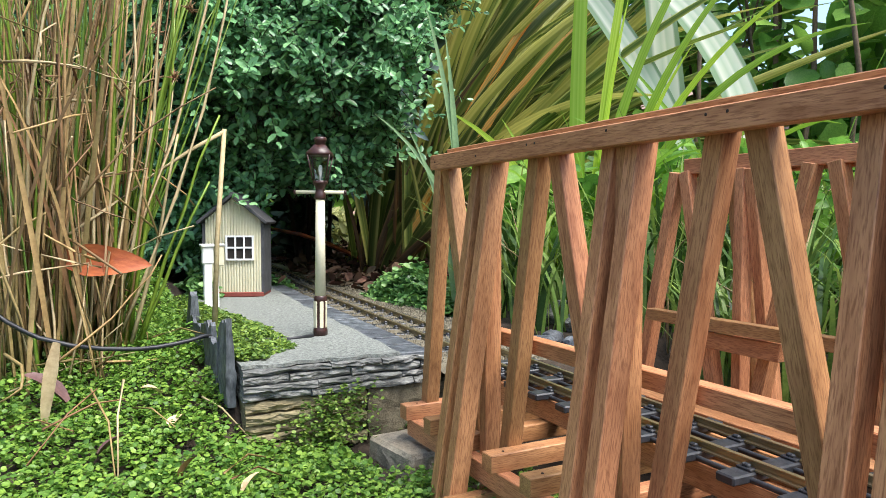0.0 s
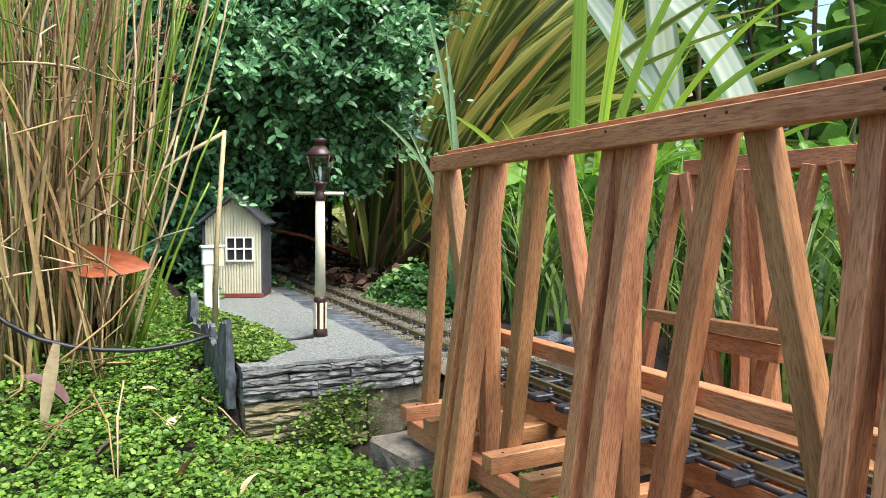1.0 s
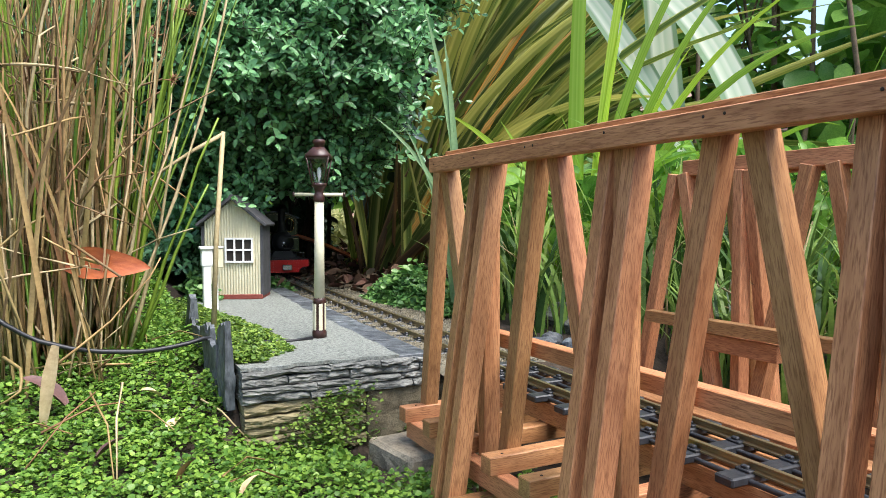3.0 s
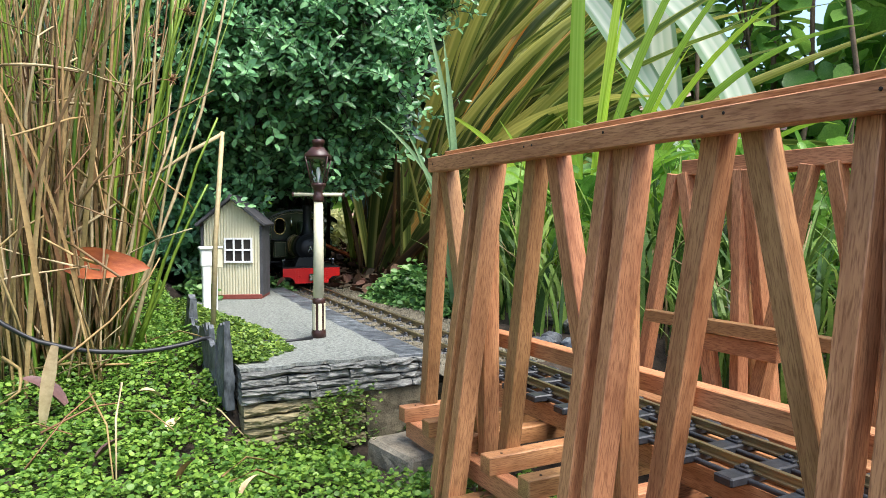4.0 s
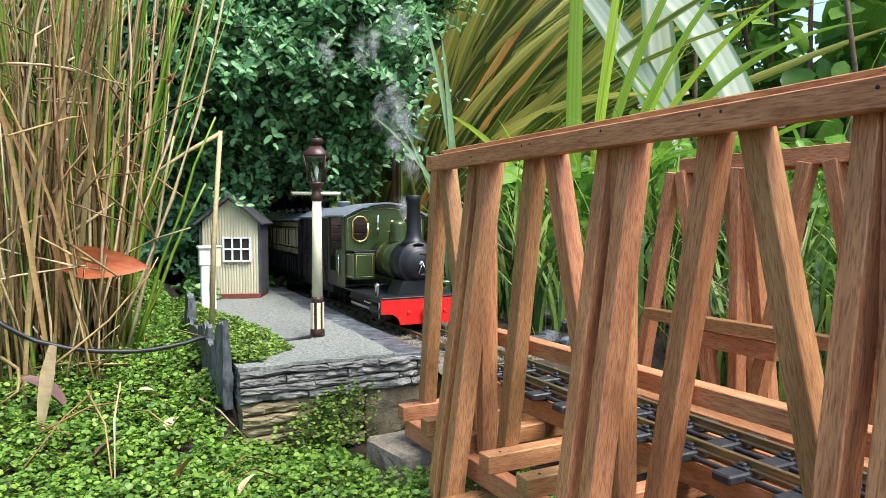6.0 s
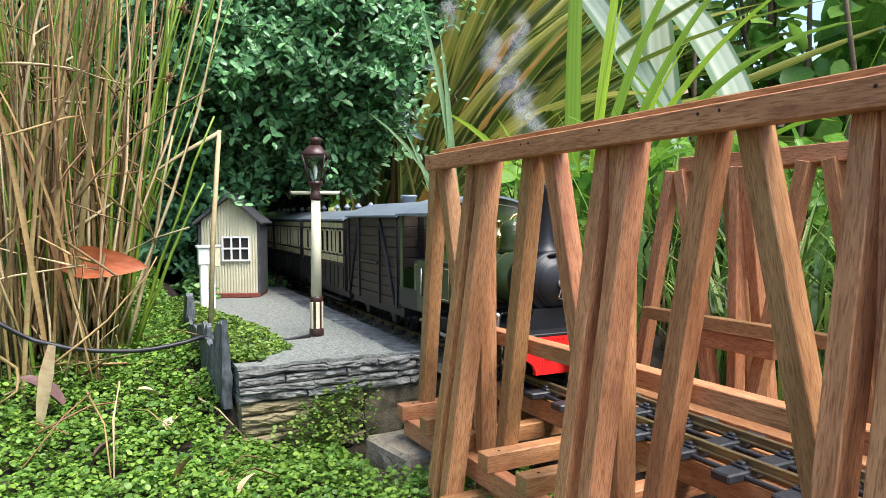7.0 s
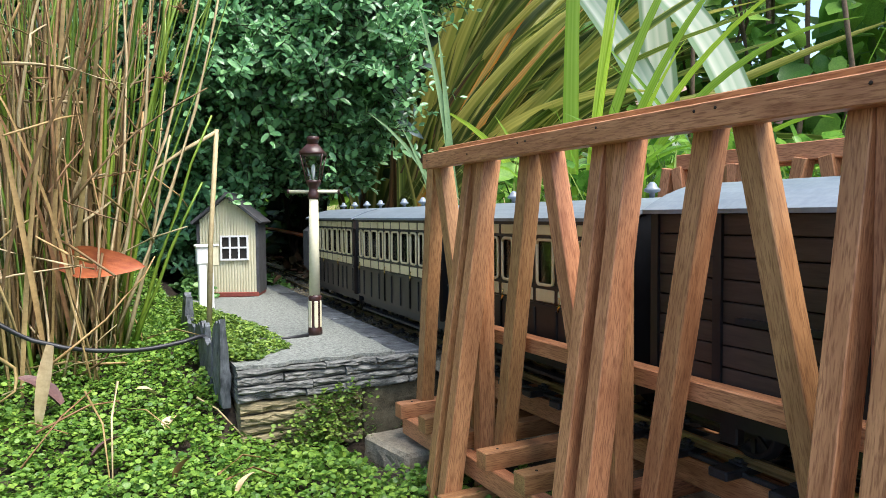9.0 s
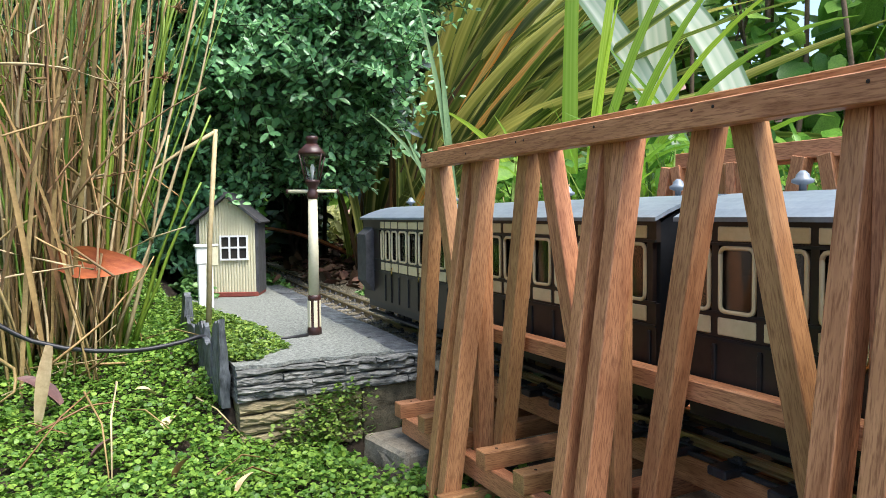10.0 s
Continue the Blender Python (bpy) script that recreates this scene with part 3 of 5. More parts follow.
def oval(rx, rz, n=20):
    """A tall rounded opening: half circles joined by straight sides."""
    pts = []
    for i in range(n):
        a = 2 * math.pi * (i + 0.5) / n
        pts.append((rx * math.cos(a), rx * math.sin(a) + (rz - rx) * (1 if math.sin(a) >= 0 else -1)))
    return pts


def oval_ring(rx, rz, r, at):
    pts = [(at[0] + x, at[1], at[2] + z) for x, z in oval(rx, rz)]
    return wire(pts + [pts[0]], r, n=6)


def ring_plate(outline, holes, rx, rz, depth, y):
    """A plate with real oval openings."""
    bm = bmesh.new()
    loops = [outline] + [[(cx + x, cz + z) for x, z in oval(rx, rz)] for cx, cz in holes]
    edges = []
    for lp in loops:
        vs = [bm.verts.new((x, y, z)) for x, z in lp]
        edges += [bm.edges.new((vs[i], vs[(i + 1) % len(vs)])) for i in range(len(vs))]
    bmesh.ops.triangle_fill(bm, use_beauty=True, edges=edges)
    g = bmesh.ops.extrude_face_region(bm, geom=list(bm.faces))
    for v in g["geom"]:
        if isinstance(v, bmesh.types.BMVert):
            v.co.y += depth
    bmesh.ops.recalc_face_normals(bm, faces=bm.faces)
    return bm


def build_loco():
    """Front buffer beam at local y = 0, body towards +y, rail top at z = 0."""
    lo = thing("steam_locomotive", "olive green model steam tank locomotive with red buffer beam", "model locomotive")
    cut = [(0.031 + 0.0135 * (1 - math.cos(radians(a))), 0.0075 + 0.0125 * math.sin(radians(a))) for a in range(0, 91, 15)]
    right = cut + [(0.0525, 0.0200), (0.0525, 0.0355)]
    o = [(-x, z) for x, z in right] + right[::-1]
    bb = part("buffer_beam", prism(o, 0.004, m=pose(0, 0.002, 0)), "redpaint", lo, "red riveted buffer beam")
    bm = bmesh.new()
    rv = [(-0.049 + 0.098 * i / 23, 0.0335) for i in range(24)]
    rv += [(x, 0.0115 + 0.0036 * k) for x in (-0.030, -0.025, 0.025, 0.030) for k in range(6)]
    for x, z in rv:
        tube([(0.0007, 0), (0.00035, 0.0006)], (x, 0, z), 6, bm, rot=ALONG_Y)
    tagged(part("rivet", bm, "redpaint", bb), kind="stuff")
    for x in (-0.021, 0.023):
        part("hook_ring", tube([(0.0022, 0), (0.0022, 0.001), (0.001, 0.001)], (x, 0, 0.021), 10, rot=ALONG_Y), "redpaint", bb)
    part("coupler", box(0.0215, 0.008, 0.0125, (0.0045, -0.0045, 0.0190), 0.0016), "steel", lo, "dull steel coupler plate")
    part("coupling_hook", wire([(0.0045, 0, 0.028), (0.0045, -0.003, 0.030), (0.0045, -0.004, 0.027)], 0.0008), "brass", lo)
    part("footplate", box(0.1050, 0.215, 0.0024, (0, 0.1085, 0.0367), 0.0005), "black", lo)
    for s in (-1, 1):
        part("frame_plate", box(0.003, 0.20, 0.020, (s * 0.0245, 0.105, 0.0252), 0.0008), "black", lo)
    part("smokebox_saddle", prism([(-0.027, 0.038), (0.027, 0.038), (0.020, 0.054), (-0.020, 0.054)], 0.034, m=pose(0, 0.036, 0)), "black", lo)
    face = pose(0, 0, 0, -90, 0, 0)
    sm = part("smokebox", tube([(0.001, -0.0045), (0.006, -0.0042), (0.014, -0.002), (0.0175, 0.0), (0.0185, 0.002), (0.0192, 0.002), (0.0192, 0.0035), (0.0235, 0.0035), (0.0248, 0.005), (0.0248, 0.034), (0.0238, 0.035)], (0, 0.018, 0.0735), 40, rot=face), "black", lo, "satin black smokebox")
    part("door_dart", tube([(0.0032, 0), (0.003, 0.002), (0.0014, 0.002), (0.0014, 0.005)], (0, 0.0138, 0.0735), 10, rot=ALONG_Y), "steel", sm)
    part("door_handle", wire([(0, 0.010, 0.0735), (-0.0045, 0.010, 0.0630)], 0.0007), "steel", sm)
    part("door_handle", wire([(0, 0.009, 0.0735), (0.0055, 0.009, 0.0640)], 0.0007), "steel", sm)
    for z in (0.0845, 0.0605):
        part("hinge_strap", box(0.027, 0.0022, 0.0026, (0.0125, 0.0155, z), 0.0006), "black", sm)
    part("chimney", tube([(0.0165, 0.0), (0.0120, 0.0045), (0.0095, 0.010), (0.0082, 0.018), (0.0080, 0.049), (0.0086, 0.050), (0.0088, 0.0555), (0.0080, 0.057), (0.0066, 0.057), (0.0062, 0.040)], (0, 0.036, 0.0945), 28), "black", lo, "tall black chimney")
    part("boiler", tube([(0.0232, 0), (0.0232, 0.086)], (0, 0.050, 0.0735), 40, rot=face), "locogreen", lo, "olive green boiler")
    for y in (0.053, 0.078, 0.104):
        part("boiler_band", tube([(0.0238, 0), (0.0238, 0.0014)], (0, y, 0.0735), 40, rot=face), "brass", lo, "thin lined boiler band")
    part("dome", tube([(0.0125, 0), (0.0108, 0.004), (0.0102, 0.008), (0.0102, 0.022), (0.0085, 0.026), (0.004, 0.028)], (0, 0.086, 0.0945), 24), "locogreen", lo)
    part("safety_valve", tube([(0.004, 0), (0.004, 0.010), (0.0055, 0.011), (0.0055, 0.013), (0.0028, 0.015), (0.0028, 0.023), (0.0035, 0.024), (0.0035, 0.026)], (0.002, 0.115, 0.096), 12), "brass", lo, "brass safety valve")
    part("whistle", tube([(0.0011, 0), (0.0011, 0.006), (0.0026, 0.007), (0.0026, 0.0085), (0.0014, 0.010), (0.0020, 0.012), (0.0020, 0.025), (0.0012, 0.026)], (-0.0125, 0.126, 0.103), 10), "steel", lo)
    for s in (-1, 1):
        tk = part("side_tank", box(0.0270, 0.085, 0.034, (s * 0.0385, 0.143, 0.0665), 0.0018), "locogreen", lo, "olive green side tank")
        part("tank_top", box(0.0275, 0.085, 0.0016, (s * 0.0385, 0.143, 0.0846), 0.0004), "black", tk)
        part("lining", wire([(s * 0.0522, 0.105, 0.053), (s * 0.0522, 0.180, 0.053), (s * 0.0522, 0.180, 0.080), (s * 0.0522, 0.105, 0.080), (s * 0.0522, 0.105, 0.053)], 0.0003, n=4), "coachcream", tk)
        x0, x1 = s * 0.0285, s * 0.0490
        part("lining", wire([(x0, 0.1003, 0.0535), (x1, 0.1003, 0.0535), (x1, 0.1003, 0.0800), (x0, 0.1003, 0.0800), (x0, 0.1003, 0.0535)], 0.00035, n=4), "coachcream", tk)
        part("cylinder", tube([(0.0085, -0.018), (0.0095, -0.017), (0.0095, 0.017), (0.0085, 0.018)], (s * 0.0405, 0.034, 0.021), 18, rot=ALONG_Y), "black", lo)
        part("valve_chest", box(0.016, 0.030, 0.007, (s * 0.0405, 0.034, 0.0325), 0.001), "black", lo)
        part("slide_bar", box(0.003, 0.045, 0.0018, (s * 0.0405, 0.072, 0.0245)), "steel", lo)
        part("connecting_rod", box(0.0022, 0.085, 0.0045, (s * 0.0425, 0.100, 0.0185), 0.0006), "steel", lo)
        part("lubricator", tube([(0.0026, 0), (0.0026, 0.010), (0.0034, 0.011), (0.0034, 0.013), (0.001, 0.0145)], (s * 0.047, 0.030, 0.0375), 10), "steel", lo)
        part("oil_pipe", wire([(s * 0.046, 0.030, 0.049), (s * 0.040, 0.034, 0.050), (s * 0.028, 0.038, 0.049)], 0.0011), "steel", lo)
        part("drain_cock", wire([(s * 0.049, 0.018, 0.013), (s * 0.049, 0.018, 0.030), (s * 0.044, 0.020, 0.034)], 0.0010), "steel", lo)
    cw, z0, z1 = 0.106, 0.038, 0.1265
    yf = 0.133
    front = part("cab_front", ring_plate(arch(cw, z1, 0.0155, 0.083), [(-0.034, 0.1115), (0.034, 0.1115)], 0.0098, 0.0155, 0.002, yf), "locogreen", lo, "olive green cab front")
    for x in (-0.034, 0.034):
        part("spectacle_ring", oval_ring(0.0102, 0.0160, 0.0016, (x, yf - 0.0006, 0.1115)), "brass", front)
    part("lining", wire([(x, yf - 0.0004, z) for x, z in ((-0.050, 0.087), (-0.050, 0.125), (-0.030, 0.1345), (0, 0.1385), (0.030, 0.1345), (0.050, 0.125), (0.050, 0.087))], 0.0004, n=4), "coachcream", front)
    for s in (-1, 1):
        part("cab_side", box(0.002, 0.036, 0.047, (s * cw / 2, 0.153, z0 + 0.0235)), "locogreen", lo)
        part("cab_step", box(0.002, 0.046, 0.018, (s * cw / 2, 0.194, z0 + 0.009)), "black", lo)
        part("cab_side_post", box(0.002, 0.014, z1 - 0.084, (s * cw / 2, yf + 0.009, 0.0845 + (z1 - 0.084) / 2)), "locogreen", lo)
        part("cab_side_post", box(0.002, 0.008, z1 - 0.084, (s * cw / 2, 0.211, 0.0845 + (z1 - 0.084) / 2)), "locogreen", lo)
        part("cab_rear_panel", box(0.002, 0.008, 0.032, (s * cw / 2, 0.211, 0.0690)), "locogreen", lo)
        part("hand_rail", wire([(s * 0.0555, 0.157, 0.052), (s * 0.0555, 0.157, 0.078)], 0.0011), "steel", lo)
    part("cab_back", box(cw - 0.002, 0.002, 0.036, (0, 0.215, z0 + 0.018)), "locogreen", lo, "low olive green back panel")
    part("cab_roof", roof_shell(cw, 0.092, z1 + 0.0025, 0.0165, 0.004), "roof", lo, m=pose(0, 0.174, 0))
    part("cab_floor", box(cw - 0.004, 0.08, 0.003, (0, 0.175, z0 + 0.002)), "black", lo)
    part("backhead", tube([(0.0225, 0), (0.0225, 0.010)], (0, 0.136, 0.0735), 24, rot=face), "black", lo)
    for y in (0.074, 0.112, 0.150):
        wheelset(lo, y, 0.0165)
    return lo


def window_ring(sx, y0, y1, z0, z1, r):
    """A rounded rectangular window frame on a side wall."""
    pts, c = [], 0.003
    for cy, cz, a0 in ((y1 - c, z1 - c, 0), (y0 + c, z1 - c, 90), (y0 + c, z0 + c, 180), (y1 - c, z0 + c, 270)):
        for k in range(4):
            a = radians(a0 + 30 * k)
            pts.append((sx, cy + c * math.cos(a), cz + c * math.sin(a)))
    return wire(pts + [pts[0]], r, n=6)


def build_coach(label, brake=False):
    """Front end at local y = 0."""
    co = thing("railway_coach", label, "model coach", "coaches of the train")
    w, L, z0, z1 = 0.094, 0.235, 0.030, 0.1195
    zl, zw, zt = 0.0645, 0.0765, 0.1095
    body_end = L - (0.055 if brake else 0)
    part("underframe", box(w - 0.012, L, 0.010, (0, L / 2, z0 - 0.004)), "black", co)
    # bays: doors are narrow, compartment panels are wide
    bays, y = [], 0.005
    widths = [0.026, 0.0185, 0.021, 0.026, 0.026, 0.021, 0.0185, 0.026, 0.026, 0.021]
    k = 0
    while y < body_end - 0.012:
        bw = min(widths[k % 10], body_end - 0.004 - y)
        bays.append((y, y + bw, k % 10 in (2, 5, 9)))
        y += bw
        k += 1
    for s in (-1, 1):
        sx = s * (w / 2 - 0.0015)
        fx = s * (w / 2 + 0.0004)
        part("step_board", box(0.007, L * 0.88, 0.002, (s * 0.0435, L / 2, 0.0165)), "black", co)
        part("lower_panel", box(0.003, L, zl - z0, (sx, L / 2, (z0 + zl) / 2)), "coach", co, "umber lower panels")
        part("waist_rail", box(0.003, L, zw - zl, (sx, L / 2, (zl + zw) / 2)), "coach", co)
        part("cant_rail", box(0.003, L, z1 + 0.002 - zt, (sx, L / 2, (z1 + 0.002 + zt) / 2)), "coach", co)
        if brake:
            part("guard_panel", box(0.003, L - body_end, zt - zw, (sx, (L + body_end) / 2, (zt + zw) / 2)), "coach", co)
            part("lookout", prism([(0, 0.040), (0.010, 0.052), (0.010, 0.104), (0, 0.112)], 0.030, m=pose(s * w / 2, L - 0.022, 0) @ Matrix.Diagonal((s, 1, 1, 1))), "greyboard", co, "projecting guard's lookout")
        for a, b, door in bays:
            part("pillar", box(0.003, 0.0042, zt - zw, (sx, a, (zt + zw) / 2)), "coach", co)
            part("window_frame", window_ring(fx, a + 0.0034, b - 0.0034, zw + 0.0012, zt - 0.0012, 0.00115), "coachcream", co, "cream window frame")
            pane = part("window_pane", box(0.0008, b - a - 0.006, zt - zw - 0.002, (sx, (a + b) / 2, (zt + zw) / 2)), "glass", co)
            pane.visible_shadow = False
            part("waist_panel", box(0.0012, b - a - 0.0042, zw - zl - 0.0035, (fx, (a + b) / 2, (zl + zw) / 2), 0.0005), "coachcream", co, "cream waist panel")
            part("eaves_panel", box(0.0012, b - a - 0.0036, 0.0070, (fx, (a + b) / 2, z1 - 0.0045), 0.0005), "coachcream", co, "cream eaves panel")
            part("beading", box(0.0016, 0.0024, zl - z0 - 0.006, (fx, a, (z0 + zl) / 2), 0.0004), "black", co)
            if door:
                part("beading", box(0.0016, 0.0024, zl - z0 - 0.006, (fx, b, (z0 + zl) / 2), 0.0004), "black", co)
                part("door_handle", wire([(fx + s * 0.001, b - 0.005, zl + 0.006), (fx + s * 0.002, b - 0.006, zl + 0.001), (fx + s * 0.001, b - 0.0035, zl - 0.003)], 0.0007), "brass", co)
        for zz in (zl - 0.0004, zw + 0.0004, zt + 0.0006):
            part("beading", box(0.0014, L, 0.0014, (fx, L / 2, zz)), "black", co)
    for y in (0.0015, L - 0.0015):
        part("end_panel", prism(arch(w - 0.006, z1 + 0.0005, 0.0125, z0), 0.003, m=pose(0, y, 0)), "black", co, "plain black end")
    for k in range(1, 4):
        part("end_strip", box(0.0016, 0.0016, 0.085, (-w / 2 + w * k / 4, -0.0006, 0.074)), "black", co)
    part("hose", wire([(0.018, -0.002, 0.034), (0.022, -0.007, 0.050), (0.014, -0.007, 0.068), (0.010, -0.001, 0.074)], 0.0012), "black", co)
    for k in range(4):
        y = L * (k + 0.5) / 4
        part("seat", box(w - 0.010, 0.022, 0.040, (0, y, z0 + 0.022)), "inside", co)
        part("partition", box(w - 0.008, 0.002, z1 - z0 - 0.004, (0, L * (k + 1) / 4 - 0.004, (z0 + z1) / 2)), "inside", co)
    part("floor_board", box(w - 0.006, L - 0.006, 0.003, (0, L / 2, z0 + 0.0005)), "inside", co)
    part("roof", roof_shell(w, L + 0.006, z1 + 0.0035, 0.0125, 0.0035), "roof", co, "grey-blue curved roof", m=pose(0, L / 2, 0))
    for y in (L * 0.14, L * 0.38, L * 0.62, L * 0.86):
        part("roof_vent", tube([(0.0019, 0), (0.0017, 0.004), (0.0052, 0.0052), (0.0052, 0.0068), (0.0034, 0.0078), (0.0030, 0.0094), (0.0012, 0.0112)], (0, y, z1 + 0.0148), 12), "roof", co)
    for y in (0.05, L - 0.05):
        wheelset(co, y)
        for s in (-1, 1):
            part("axlebox", box(0.006, 0.011, 0.013, (s * 0.034, y, 0.0165), 0.001), "black", co)
            part("leaf_spring", box(0.004, 0.034, 0.003, (s * 0.035, y, 0.0245), 0.001), "black", co)
    part("coupling", box(0.008, 0.016, 0.003, (0, -0.004, 0.021)), "black", co)
    return co


def build_van():
    va = thing("goods_van", "dark brown planked model goods van with grey roof", "model wagon")
    w, L, z0, z1 = 0.094, 0.175, 0.030, 0.1255
    part("underframe", box(w - 0.012, L, 0.010, (0, L / 2, z0 - 0.004)), "black", va)
    # dark inner box added to stop light showing through the plank gaps
    part("lining", box(w - 0.0075, L - 0.0075, z1 - z0 - 0.002, (0, L / 2, (z0 + z1) / 2)), "inside", va)
    n = 9
    h = (z1 - z0) / n
    for s in (-1, 1):
        for k in range(n):
            part("plank", box(0.003, L, h - 0.0007, (s * (w / 2 - 0.0015), L / 2, z0 + h * (k + 0.5)), 0.0004), "vanwood", va)
        for y in (0.003, 0.058, 0.130, L - 0.003):
            part("strap", box(0.0018, 0.005, z1 - z0 - 0.001, (s * (w / 2 + 0.0012), y, (z0 + z1) / 2)), "black", va)
        for a, b in ((0.007, 0.054), (L - 0.007, 0.134)):
            part("diagonal_strap", wire([(s * (w / 2 + 0.001), a, z0 + 0.003), (s * (w / 2 + 0.001), b, z1 - 0.004)], 0.0022, n=4), "black", va)
        part("door_bar", box(0.0025, 0.06, 0.003, (s * (w / 2 + 0.0022), 0.088, z0 + 0.045)), "black", va)
    for y in (0.0015, L - 0.0015):
        for k in range(n):
            part("end_plank", box(w - 0.007, 0.003, h - 0.0007, (0, y, z0 + h * (k + 0.5)), 0.0004), "vanwood", va)
        part("end_arch", prism(arch(w - 0.006, z1, 0.013, z1 - 0.002), 0.003, m=pose(0, y, 0)), "vanwood", va)
    for s in (-1, 1):
        part("end_post", box(0.005, 0.003, z1 - z0, (s * 0.022, -0.0012, (z0 + z1) / 2)), "black", va)
    part("roof", roof_shell(w, L + 0.008, z1 + 0.0020, 0.0150, 0.004), "roof", va, "grey-blue curved roof", m=pose(0, L / 2, 0))
    part("roof_vent", tube([(0.0085, 0), (0.0085, 0.007), (0.0100, 0.0074), (0.0100, 0.0094), (0.008, 0.0102)], (0, L * 0.5, z1 + 0.0155), 20), "roof", va)
    for y in (0.042, L - 0.042):
        wheelset(va, y)
        for s in (-1, 1):
            part("axlebox", box(0.006, 0.011, 0.013, (s * 0.034, y, 0.0165), 0.001), "black", va)
    part("coupling", box(0.008, 0.016, 0.003, (0, -0.004, 0.021)), "black", va)
    return va


LOCO, VAN = build_loco(), build_van()
COACHES = [build_coach("umber and cream model coach with grey-blue roof")]
COACHES.append(copy_thing(COACHES[0], Matrix()))
COACHES.append(build_coach("umber and cream model brake coach with guard's lookout", True))
CONSIST = [(LOCO, 0.0, 0.22), (VAN, 0.236, 0.175)] + [(c, 0.430 + 0.2525 * i, 0.235) for i, c in enumerate(COACHES)]


# ---- plants ----
def spot(bearing, dist, z=0.0):
    """A place by its bearing from +y towards +x, in degrees, and its distance from the origin."""
    return Vector((dist * math.sin(radians(bearing)), dist * math.cos(radians(bearing)), z))


def leaf_soup(points, dirs, sizes, rng, wide=0.22, fold=0.25, face=None):
    """Many small folded leaves: base points, directions and lengths. face: what the upper sides lean towards."""
    vs, fs = [], []
    for p, d, L in zip(points, dirs, sizes):
        d = Vector(d).normalized()
        r = Vector((rng.gauss(0, 1), rng.gauss(0, 1), rng.gauss(0, 1)))
        if face:
            r = Vector(face) * 2.2 + r
        side = d.cross(r).normalized()
        up = side.cross(d)
        p = Vector(p)
        i = len(vs)
        vs.append(p)
        vs.append(p + d * L - up * (0.12 * L))
        for s in (-1, 1):
            for a, b in ((0.22, wide * 0.82), (0.55, wide), (0.86, wide * 0.62)):
                vs.append(p + d * (L * a) + side * (s * b * L) + up * (fold * b * L - 0.06 * a * a * L))
        fs += [(i, i + 2, i + 3, i + 4, i + 1), (i, i + 1, i + 7, i + 6, i + 5)]
    return vs, fs


def blade_mesh(name, L, W, droop, rng, mat, seg=9, fold=0.25, twist=0.3, roll=0.0, power=1.6):
    """A strap leaf that starts upright (+z) and bends towards +x."""
    vs, fs = [], []
    p = Vector((0, 0, 0))
    for i in range(seg + 1):
        t = i / seg
        w = W * (0.55 + 1.6 * t if t < 0.28 else 1.0) * (1 - t ** 2.6) ** 0.8 + 0.0002
        w = min(w, W)
        ang = droop * t ** power
        d = Vector((math.sin(ang), 0, math.cos(ang)))
        nrm = Vector((math.cos(ang), 0, -math.sin(ang)))
        sd = Vector((0, 1, 0)) * math.cos(roll + twist * t) + nrm * math.sin(roll + twist * t)
        out = nrm * math.cos(roll + twist * t) - Vector((0, 1, 0)) * math.sin(roll + twist * t)
        vs += [p - sd * w / 2 - out * fold * w, p, p + sd * w / 2 - out * fold * w]
        p = p + d * L / seg
    for i in range(seg):
        j = 3 * i
        fs += [(j, j + 1, j + 4, j + 3), (j + 1, j + 2, j + 5, j + 4)]
    me = bpy.data.meshes.new(name)
    me.from_pydata(vs, [], fs)
    me.materials.append(M[mat])
    me.shade_smooth()
    uv = me.uv_layers.new(name="UVMap")
    for lp in me.loops:
        uv.data[lp.index].uv = ((lp.vertex_index % 3) / 2, (lp.vertex_index // 3) / seg)
    return me


def shoot(name, me, parent, at, lean, turn):
    o = new(name, me)
    o.parent = parent
    o.matrix_basis = Matrix.Translation(at) @ pose(0, 0, 0, 0, 0, turn) @ pose(0, 0, 0, 0, lean, 0)
    return o


